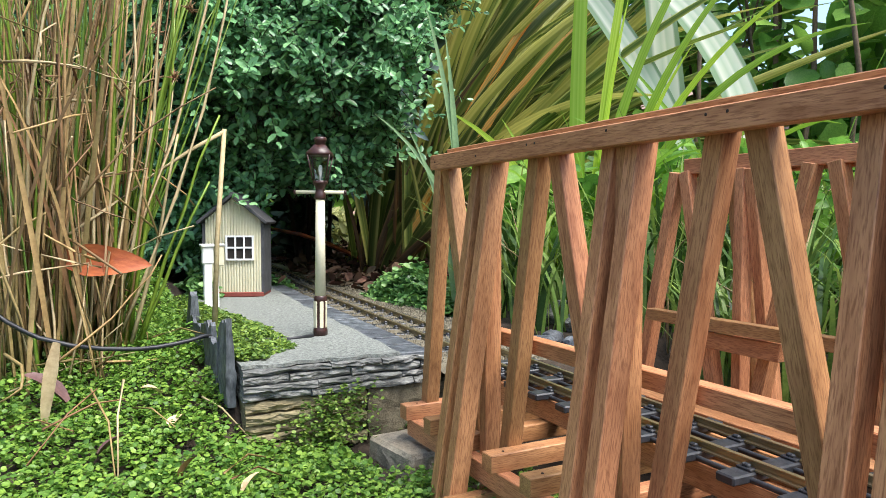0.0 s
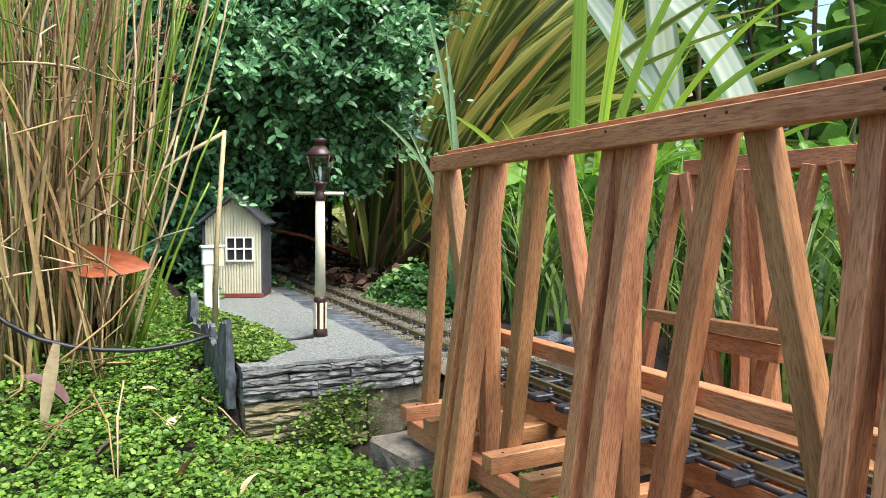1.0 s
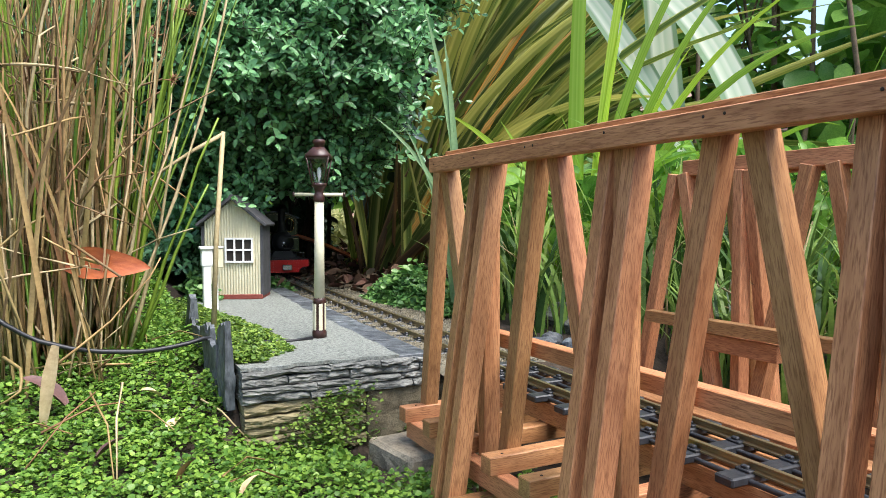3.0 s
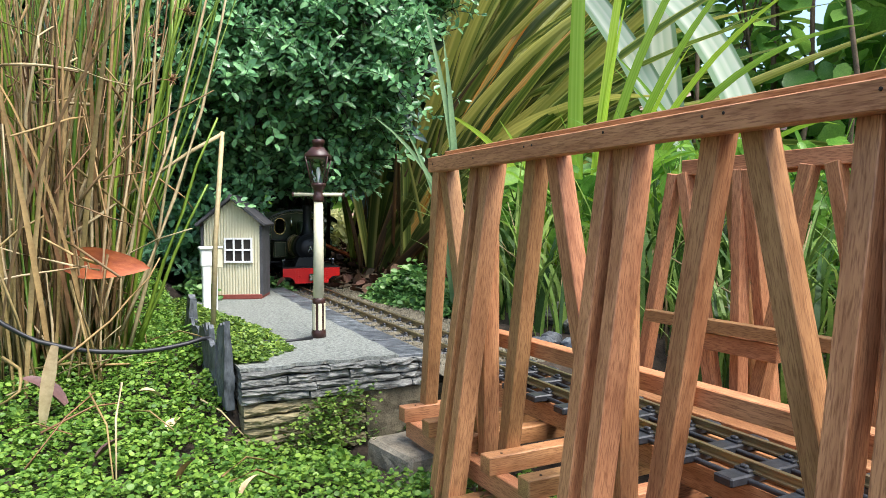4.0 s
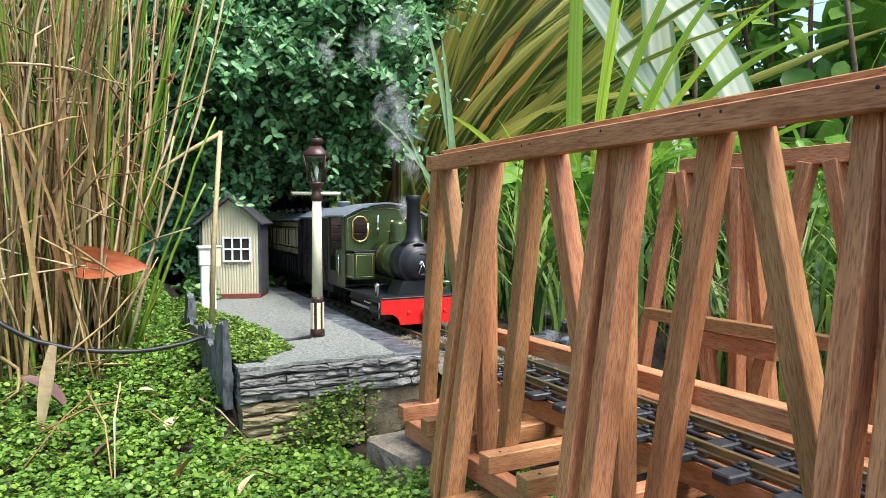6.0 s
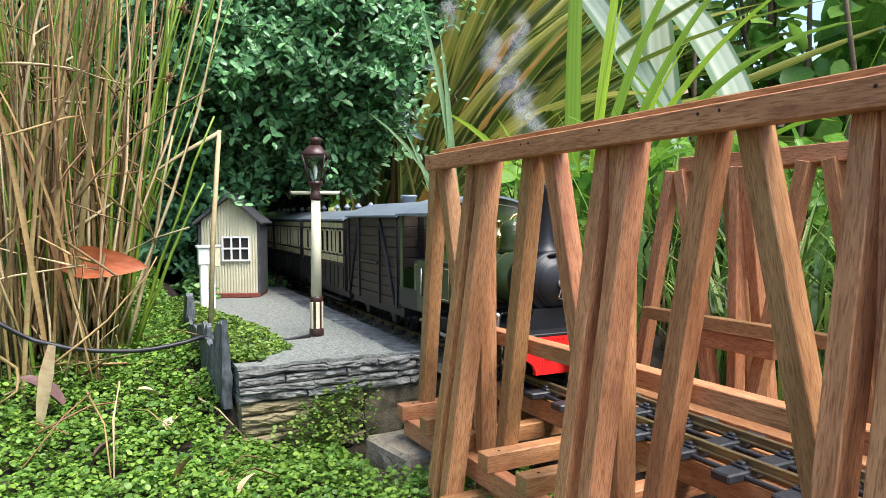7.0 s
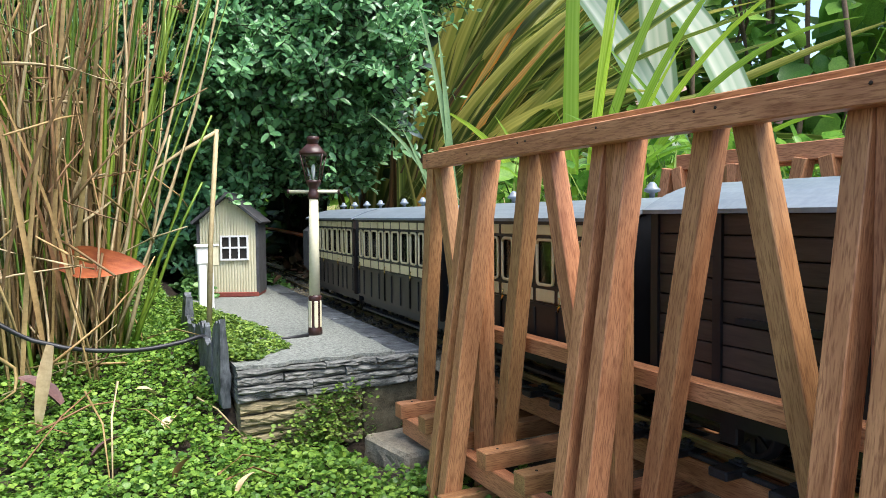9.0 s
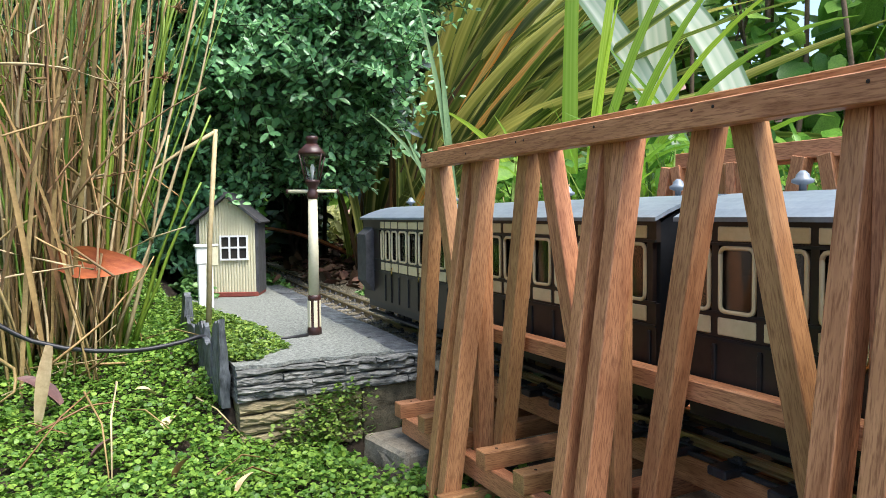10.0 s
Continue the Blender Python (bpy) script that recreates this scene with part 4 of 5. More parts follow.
def build_shrub():
    rng = random.Random(11)
    sh = thing("box_shrub", "dense glossy dark green box shrub overhanging the track", "shrub")
    pts, dirs, sizes = [], [], []
    twigs = bmesh.new()
    n = 0
    while n < 4300:
        b, z = rng.uniform(-6, 28.5), rng.uniform(0.20, 1.06)
        low = 0.350 + 0.015 * noise.noise((b * 0.3, 0, 3)) if b > 13 else 0.18 + 0.15 * ramp01(b, 7, 13)
        if z < low or b > 21.5 + (z - 0.36) * 18 + 1.2 * noise.noise((z * 12, 7, 7)):
            continue
        # thin and hollow behind the rushes
        if b < 8 and noise.noise((b * 0.4, z * 9, 21)) > -0.12 + 0.04 * b:
            continue
        billow = noise.noise((b * 0.22, z * 6, 0))
        d = 1.41 - 0.10 * math.sin(radians((b + 3) * 5.4)) - 0.19 * ramp01(z, 0.30, 0.54) + 0.13 * billow + 0.06 * noise.noise((b * 0.6, z * 15, 5))
        d += 0.25 * ramp01(-b, -7, 2) + 0.34 * ramp01(z, 0.55, 1.06)
        p = spot(b, d + rng.uniform(-0.02, 0.05), z)
        out = Vector((-math.sin(radians(b)), -math.cos(radians(b)), 0))
        g = out * rng.uniform(0.3, 1.1) + Vector((rng.gauss(0, 0.6), rng.gauss(0, 0.4), rng.gauss(0.55, 0.45)))
        g.normalize()
        k = rng.randint(4, 8)
        side = g.orthogonal().normalized()
        c = p.copy()
        big = rng.uniform(0.8, 1.2)
        for q in range(k):
            turn = Matrix.Rotation(1.57 * q + rng.uniform(-0.3, 0.3), 3, g)
            for s in (-1, 1):
                pts.append(c.copy())
                dirs.append((turn @ side) * s + g * rng.uniform(0.3, 0.9))
                sizes.append(rng.uniform(0.017, 0.027) * big * (1 - 0.05 * q))
            c += g * 0.0125 + Vector((0, 0, -0.0006 * q))
        for s in (-1, 1):
            pts.append(c.copy())
            dirs.append(g + side * 0.35 * s)
            sizes.append(0.012)
        wire([p - g * 0.03, p + (c - p) * 0.5 + Vector((0, 0, 0.001)), c], 0.0008, twigs, 4, 0.6)
        n += 1
    # one low sprig over the hut's roof
    for q in range(15):
        c = spot(9.2 + 0.17 * q + rng.gauss(0, 0.25), 1.075, 0.338 - 0.0011 * q + rng.gauss(0, 0.006))
        pts.append(c)
        dirs.append((rng.gauss(0.3, 0.7), rng.gauss(-0.3, 0.5), rng.gauss(-0.3, 0.6)))
        sizes.append(rng.uniform(0.009, 0.015))
    vs, fs = leaf_soup(pts, dirs, sizes, rng, 0.27, 0.25, (-0.1, -1.0, 1.1))
    tagged(soup("crown", vs, fs, "box", sh), "small oval glossy leaves in pairs", kind="stuff")
    tagged(part("twig", twigs, "bark", sh), kind="stuff")
    # inner leaves, coloured near-black for the shade deep in the crown
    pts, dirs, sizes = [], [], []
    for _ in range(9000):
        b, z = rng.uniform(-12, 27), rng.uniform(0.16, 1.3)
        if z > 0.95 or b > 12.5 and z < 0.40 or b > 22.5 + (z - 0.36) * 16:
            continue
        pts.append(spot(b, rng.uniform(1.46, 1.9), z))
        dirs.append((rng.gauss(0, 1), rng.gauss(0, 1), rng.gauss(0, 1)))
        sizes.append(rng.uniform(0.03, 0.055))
    # more of these dark leaves, added to darken the gap right of the hut
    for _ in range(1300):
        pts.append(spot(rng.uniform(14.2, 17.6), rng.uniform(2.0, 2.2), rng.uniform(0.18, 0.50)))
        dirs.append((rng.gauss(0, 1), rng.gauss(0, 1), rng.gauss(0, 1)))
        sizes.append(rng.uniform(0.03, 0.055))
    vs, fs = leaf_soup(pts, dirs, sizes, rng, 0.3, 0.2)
    tagged(soup("inner_crown", vs, fs, "shadedbox", sh), "leaves inside the crown, coloured dark for deep shade", kind="stuff")
    for i in range(16):
        p = spot(rng.uniform(-4, 21), rng.uniform(1.62, 1.95), 0.12)
        part("stem", wire([p, p + Vector((rng.gauss(0, 0.04), -0.03, 0.25)), p + Vector((rng.gauss(0, 0.12), -0.10, 0.62))], rng.uniform(0.005, 0.011), taper=0.4), "bark", sh)


build_shrub()


def build_flax():
    rng = random.Random(5)
    fl = thing("flax_clump", "yellow-green striped flax clump with long arching leaves", "flax plant")
    kinds = ("flax", "flaxgreen", "flaxgreen", "flaxgold", "flax", "flaxgreen", "flaxdark")
    meshes = [blade_mesh("leaf", rng.uniform(0.85, 1.45), rng.uniform(0.020, 0.036), rng.uniform(0.25, 1.25), rng, kinds[i % 7], 14, rng.uniform(0.12, 0.32), rng.uniform(-0.7, 0.7), rng.uniform(0.5, 1.9)) for i in range(28)]
    for i in range(225):
        p = spot(22.6 + rng.gauss(0, 1.8), 1.80 + rng.gauss(0, 0.11), 0.13)
        k = rng.random()
        if k < 0.84:
            shoot("leaf", meshes[i % 28], fl, p, rng.uniform(8, 60), -26 + rng.gauss(0, 26))
        else:
            shoot("leaf", meshes[i % 28], fl, p, rng.uniform(0, 14), rng.uniform(-180, 180))
    # dead brown-olive leaves at the foot, colour darkened for the shrub's shade
    old_shaded = [blade_mesh("leaf", rng.uniform(0.35, 0.62), rng.uniform(0.018, 0.030), rng.uniform(0.2, 0.9), rng, ("flaxdark", "flaxbrown", "flaxdark")[k % 3], 10, 0.25, rng.uniform(-0.6, 0.6), rng.uniform(0.4, 1.8)) for k in range(9)]
    for i in range(70):
        shoot("leaf", old_shaded[i % 9], fl, spot(23.0 + rng.gauss(0, 1.7), 1.60 + rng.gauss(0, 0.06), 0.13), rng.uniform(4, 48), -26 + rng.gauss(0, 45))
    rusty = blade_mesh("leaf", 1.05, 0.020, 0.45, rng, "flaxrust", 14, 0.2, 0.3, 1.2)
    for db, lean in ((0.2, 24), (-0.6, 33)):
        shoot("leaf", rusty, fl, spot(22.4 + db, 1.58, 0.14), lean, -30)
    dead = blade_mesh("dead_leaf", 0.5, 0.03, 1.0, rng, "deadleaf", 8)
    for t, l in ((-20, 48), (10, 66), (-60, 58), (150, 60)):
        shoot("dead_leaf", dead, fl, spot(23.2, 1.66, 0.15), l, t)


build_flax()


def build_blades():
    rng = random.Random(8)
    gr = thing("strap_leaf_clump", "bright green upright strap leaves rising behind the bridge", "grass plant")
    base = (37.9, 1.02)
    # bearing offset, lean, droop, length, width, turn, roll
    plan = [(0.5, -1, 0.12, 0.80, 0.025, -27, 1.3), (0.9, 4, 0.16, 0.72, 0.016, -27, 1.3), (0.2, 8, 0.55, 0.68, 0.017, -27, 1.2), (0.5, 12, 0.62, 0.64, 0.015, -30, 1.1),
            (0.6, 17, 1.25, 0.66, 0.015, -27, 1.2), (0.9, 20, 1.55, 0.56, 0.017, -22, 1.3), (0.4, 15, 0.8, 0.60, 0.013, -40, 0.9), (-0.3, 6, 1.1, 0.40, 0.016, 150, 1.2), (-0.9, 3, 0.6, 0.34, 0.012, 150, 1.0),
            (2.0, 8, 0.5, 0.46, 0.012, -20, 1.0), (1.4, 2, 0.2, 0.50, 0.011, -27, 1.1), (2.6, 26, 1.1, 0.52, 0.013, -27, 1.0), (3.4, 30, 1.3, 0.46, 0.012, -30, 1.1)]
    for db, lean, droop, L, W, turn, roll in plan:
        shoot("leaf", blade_mesh("leaf", L, W, droop, rng, "blade", 16, 0.10, 0.35, roll), gr, spot(base[0] + db, base[1], 0.12), lean, turn)
    # a second tuft further along the bank
    for i in range(9):
        shoot("leaf", blade_mesh("leaf", rng.uniform(0.45, 0.72), rng.uniform(0.008, 0.013), rng.uniform(0.5, 1.3), rng, "grass", 14, 0.14, 0.4, rng.uniform(0.6, 1.5)), gr, spot(52.5 + rng.gauss(0, 1.4), 1.08 + rng.gauss(0, 0.05), 0.12), rng.uniform(14, 40), -27 + rng.gauss(0, 22))
    for i in range(3):
        shoot("leaf", blade_mesh("leaf", rng.uniform(0.45, 0.60), 0.010, rng.uniform(0.3, 0.9), rng, "grass", 14, 0.14, 0.4, 1.0), gr, spot(53 + rng.gauss(0, 1.5), 1.12, 0.12), rng.uniform(12, 34), 153 + rng.gauss(0, 20))
    for i in range(26):
        shoot("leaf", blade_mesh("leaf", rng.uniform(0.22, 0.40), rng.uniform(0.007, 0.012), rng.uniform(0.4, 1.8), rng, "grass", 10, roll=rng.uniform(0, 1.4)), gr, spot(base[0] + rng.gauss(0.8, 2.2), base[1] + rng.gauss(0, 0.05), 0.12), rng.uniform(2, 28), rng.uniform(-180, 180))
    pl = thing("pale_leaf_clump", "grey-green narrow leaves standing by the track", "grass plant")
    for db, lean, L, W, droop in ((0, 1, 0.42, 0.012, 0.12), (0.6, 3, 0.47, 0.011, 0.25), (-0.5, 4, 0.3, 0.008, 0.5), (1.2, 8, 0.35, 0.009, 0.9)):
        shoot("leaf", blade_mesh("leaf", L, W, droop, rng, "palegrass", 10, 0.15, 0.2, 1.2), pl, spot(28.9 + db, 0.98, 0.14), lean, 150)
    # broad white-striped leaves
    wl = thing("variegated_clump", "broad arching cream and green striped leaves", "variegated plant")
    for b, lean, droop, L, W, turn, power in ((49.4, 15, 0.75, 0.86, 0.060, 153, 1.4), (45.8, 2, 0.20, 0.84, 0.072, 153, 1.6), (52.8, 5, 1.9, 0.88, 0.070, 153, 1.9)):
        shoot("leaf", blade_mesh("leaf", L, W, droop, rng, "variegated", 18, 0.10, 0.15, 1.45, power), wl, spot(b, 1.36, 0.16), lean, turn)


build_blades()


def build_undergrowth():
    rng = random.Random(21)
    vs, fs = [], []
    for _ in range(1900):
        b = rng.uniform(29, 66)
        p = spot(b, rng.uniform(0.80, 1.55) if b < 48 else rng.uniform(0.70, 1.4), 0)
        if p.x < (0.52 if p.y < 0.62 or p.y > 0.86 else 0.455):
            continue
        p.z = ground_z(p.x, p.y) - 0.005
        L, W, az, droop = rng.uniform(0.10, 0.27), rng.uniform(0.003, 0.0095), rng.uniform(0, 6.283), rng.uniform(0.3, 2.2)
        lean = rng.uniform(0, 0.4)
        hx, hy = math.cos(az), math.sin(az)
        sd = Vector((-hy, hx, 0))
        i0 = len(vs)
        for k in range(7):
            t = k / 6
            an = lean + droop * t ** 1.5
            w = W * (1 - t ** 2) ** 0.8 / 2 + 0.0002
            vs += [p - sd * w, p + sd * w]
            p = p + Vector((hx * math.sin(an), hy * math.sin(an), math.cos(an))) * (L / 6)
        for k in range(6):
            j = i0 + 2 * k
            fs.append((j, j + 1, j + 3, j + 2))
    tagged(soup("grass", vs, fs, "wildgrass"), "tangled green grass on the bank behind the bridge", "grass", kind="stuff")
    dry = bmesh.new()
    for _ in range(240):
        p = spot(rng.uniform(30, 64), rng.uniform(0.82, 1.4))
        if p.x < 0.52:
            continue
        p.z = ground_z(p.x, p.y)
        q = p + Vector((rng.gauss(0, 0.06), rng.gauss(0, 0.06), rng.uniform(0.02, 0.17)))
        wire([p, p + (q - p) * 0.5 + Vector((0, 0, 0.02)), q], rng.uniform(0.0008, 0.0018), dry, 4, 0.5)
    tagged(part("dry_grass", dry, "drygrass"), "dry tan stalks among the green grass", "grass", kind="stuff")
    pts, dirs, sizes = [], [], []
    for _ in range(2600):
        b = rng.uniform(30, 68)
        p = spot(b, rng.uniform(0.95, 1.7), 0)
        if p.x < 0.54:
            continue
        p.z = ground_z(p.x, p.y) + rng.uniform(0, 0.22)
        pts.append(p)
        dirs.append((rng.gauss(0, 1), rng.gauss(0, 1), rng.gauss(0.3, 0.6)))
        sizes.append(rng.uniform(0.018, 0.05))
    vs, fs = leaf_soup(pts, dirs, sizes, rng, 0.3, 0.2, (0, 0, 1))
    tagged(soup("weeds", vs, fs, "bushleaf"), "low green leafy weeds on the bank", "weeds", kind="stuff")
    # broad-leaved bush
    bu = thing("leafy_bush", "tall bush with round bright green leaves and brown stems", "bush")
    pts, dirs, sizes = [], [], []
    for _ in range(2500):
        b, z = rng.uniform(44, 72), rng.uniform(0.3, 1.25)
        if noise.noise((b * 0.35, z * 6, 2)) < -0.22:
            continue
        pts.append(spot(b, rng.uniform(1.65, 2.15), z))
        dirs.append((rng.gauss(-0.3, 1), rng.gauss(-0.4, 1), rng.gauss(-0.2, 0.7)))
        sizes.append(rng.uniform(0.04, 0.085))
    vs, fs = leaf_soup(pts, dirs, sizes, rng, 0.38, 0.15, (-0.3, -0.5, 1))
    tagged(soup("crown", vs, fs, "bushleaf", bu), kind="stuff")
    for _ in range(16):
        p = spot(rng.uniform(46, 66), rng.uniform(1.6, 1.9), 0.12)
        part("stem", wire([p, p + Vector((rng.gauss(0, 0.05), rng.gauss(0, 0.05), 0.45)), p + Vector((rng.gauss(0, 0.16), rng.gauss(0, 0.1), 1.0))], rng.uniform(0.004, 0.009), taper=0.5), "stemwood", bu)
    # far hedge that closes the garden
    pts, dirs, sizes = [], [], []
    for _ in range(15000):
        b, z = rng.uniform(-75, 130), rng.uniform(0.1, 1.9)
        if 43 < b < 74 and z > 0.50 and noise.noise((b * 0.5, z * 4, 9)) > -0.24:
            continue
        pts.append(spot(b, rng.uniform(2.7, 3.3), z))
        dirs.append((rng.gauss(0, 1), rng.gauss(0, 1), rng.gauss(-0.2, 0.8)))
        sizes.append(rng.uniform(0.09, 0.19))
    vs, fs = leaf_soup(pts, dirs, sizes, rng, 0.36, 0.2, (0, -0.4, 1))
    tagged(soup("garden_hedge", vs, fs, "bushleaf"), "leafy green hedge round the garden", "hedge", kind="stuff")


build_undergrowth()


def build_rushes():
    rng = random.Random(2)
    ru = thing("rush_clump", "tall clump of dry straw and green rushes", "rush plant")

    def stem(p, q, r, mat, bow=0.03):
        p, q = Vector(p), Vector(q)
        side = Vector((rng.gauss(0, bow), rng.gauss(0, bow), 0))
        pts = [p + (q - p) * t + side * (4 * t * (1 - t)) + Vector((rng.gauss(0, 0.001), rng.gauss(0, 0.001), 0)) for t in (0, 0.2, 0.4, 0.6, 0.8, 1)]
        return part("stem", wire(pts, r, n=5, taper=0.45), mat, ru)

    # tufts: each sends its stems up in nearly one direction
    for i in range(50):
        b = rng.uniform(-6.5, 2.9) if i % 4 == 0 else rng.uniform(-6.5, 1.1)
        c = spot(b, 0.765 + rng.gauss(0, 0.040))
        lean = Vector((rng.gauss(0.012 + 0.007 * b, 0.056), rng.gauss(0, 0.05), 0))
        green = rng.random() < (0.36 if b < 0.5 else 0.62)
        for _ in range(rng.randint(2, 6)):
            p = c + Vector((rng.gauss(0, 0.007), rng.gauss(0, 0.007), 0))
            p.z = ground_z(p.x, p.y) - 0.01
            h = rng.uniform(0.34, 0.60)
            q = p + lean * (h / 0.4) + Vector((rng.gauss(0, 0.016), rng.gauss(0, 0.02), h))
            mat = "rush" if rng.random() < (0.75 if green else 0.12) else rng.choice(("straw", "straw", "palestraw", "straw", "brownstraw"))
            stem(p, q, rng.uniform(0.0010, 0.0023), mat, 0.018)
    # flat dry leaves, some broken over
    flat = [blade_mesh("dry_leaf", rng.uniform(0.22, 0.50), rng.uniform(0.0022, 0.0048), rng.uniform(0.1, 0.9), rng, ("straw", "palestraw", "straw", "brownstraw")[k % 4], 9, 0.2, rng.uniform(-1.5, 1.5), rng.uniform(0, 3)) for k in range(14)]
    for i in range(64):
        p = spot(rng.uniform(-6.0, 1.2), 0.75 + rng.gauss(0, 0.04))
        p.z = ground_z(p.x, p.y) - 0.006
        shoot("dry_leaf", flat[i % 14], ru, p, rng.uniform(0, 12), rng.uniform(-180, 180))
    for i in range(80):
        p = spot(rng.uniform(-6.0, 2.8), 0.74 + rng.gauss(0, 0.04))
        p.z = ground_z(p.x, p.y) - 0.006
        h = rng.uniform(0.10, 0.30)
        q = p + Vector((rng.gauss(0, 0.025), rng.gauss(0, 0.025), h))
        e = q + Vector((rng.gauss(0.0, 0.045), rng.gauss(-0.02, 0.05), rng.uniform(-0.15, 0.06)))
        e.z = max(e.z, ground_z(e.x, e.y) + 0.004)
        part("broken_stem", wire([p, p + (q - p) * 0.6 + Vector((0.002, 0, 0)), q, q + (e - q) * 0.5 + Vector((0, 0, 0.003)), e], rng.uniform(0.0010, 0.0020), n=5, taper=0.6), rng.choice(("straw", "palestraw", "straw", "brownstraw")), ru)
    # broken straws across the clump's foot
    for i in range(60):
        p = spot(rng.gauss(-1.0, 2.6), 0.70 + rng.gauss(0, 0.04), 0.16 + 0.30 * rng.random() ** 1.6)
        a, L = rng.uniform(0, 6.28), rng.uniform(0.04, 0.13)
        if p.x > 0.02:
            continue
        q = p + Vector((math.cos(a) * L, math.sin(a) * L * 0.5, rng.uniform(-1.2, 1.3) * L))
        q.z = max(q.z, ground_z(q.x, q.y) + 0.004)
        stem(p, q, rng.uniform(0.0009, 0.0016), rng.choice(("straw", "palestraw", "brownstraw")), 0.01)
    # green stems leaning over towards the hut
    for b0, b1, top, mat in ((2.4, 7.6, 0.56, "rush"), (2.6, 8.4, 0.55, "rush"), (2.0, 6.9, 0.57, "rush"), (3.4, 8.8, 0.335, "rush"), (1.6, 5.4, 0.58, "rush"), (1.2, 3.8, 0.62, "rush"), (3.2, 9.6, 0.40, "rush"), (2.9, 6.6, 0.38, "palestraw"), (2.2, 5.0, 0.60, "straw"), (2.7, 8.0, 0.56, "rush"), (1.9, 4.4, 0.60, "rush"), (0.8, 2.6, 0.60, "rush"), (1.4, 4.9, 0.58, "rush"), (0.2, 1.2, 0.62, "rush"), (2.5, 3.4, 0.44, "rush")):
        p = spot(b0, 0.74)
        p.z = ground_z(p.x, p.y)
        stem(p, spot(b1, 0.72, top), 0.0023, mat, 0.008)
    # one bent straw beside the slates
    straw = wire([spot(9.0, 0.735, 0.182), spot(9.3, 0.735, 0.28), spot(9.95, 0.735, 0.3885)], 0.0028, n=6, taper=0.8)
    wire([spot(10.05, 0.735, 0.3870), spot(7.6, 0.735, 0.368), spot(4.4, 0.735, 0.338), spot(1.5, 0.71, 0.308), spot(-1.0, 0.70, 0.285)], 0.0021, straw, 6, 0.6)
    part("bent_straw", straw, "palestraw", ru, "straw bent over to a sharp corner")
    # seed heads
    for b, z in ((7.5, 0.495), (3.6, 0.505), (1.2, 0.515), (6.3, 0.43), (5.2, 0.47)):
        bm = bmesh.new()
        c = spot(b, 0.70, z)
        for _ in range(26):
            v = Vector((rng.gauss(0, 1), rng.gauss(0, 1), rng.gauss(0.2, 1))).normalized()
            wire([c, c + v * rng.uniform(0.004, 0.010)], 0.0008, bm, 4, 0.4)
        part("seed_head", bm, "brownstraw", ru, "brown spiky seed head")


build_rushes()


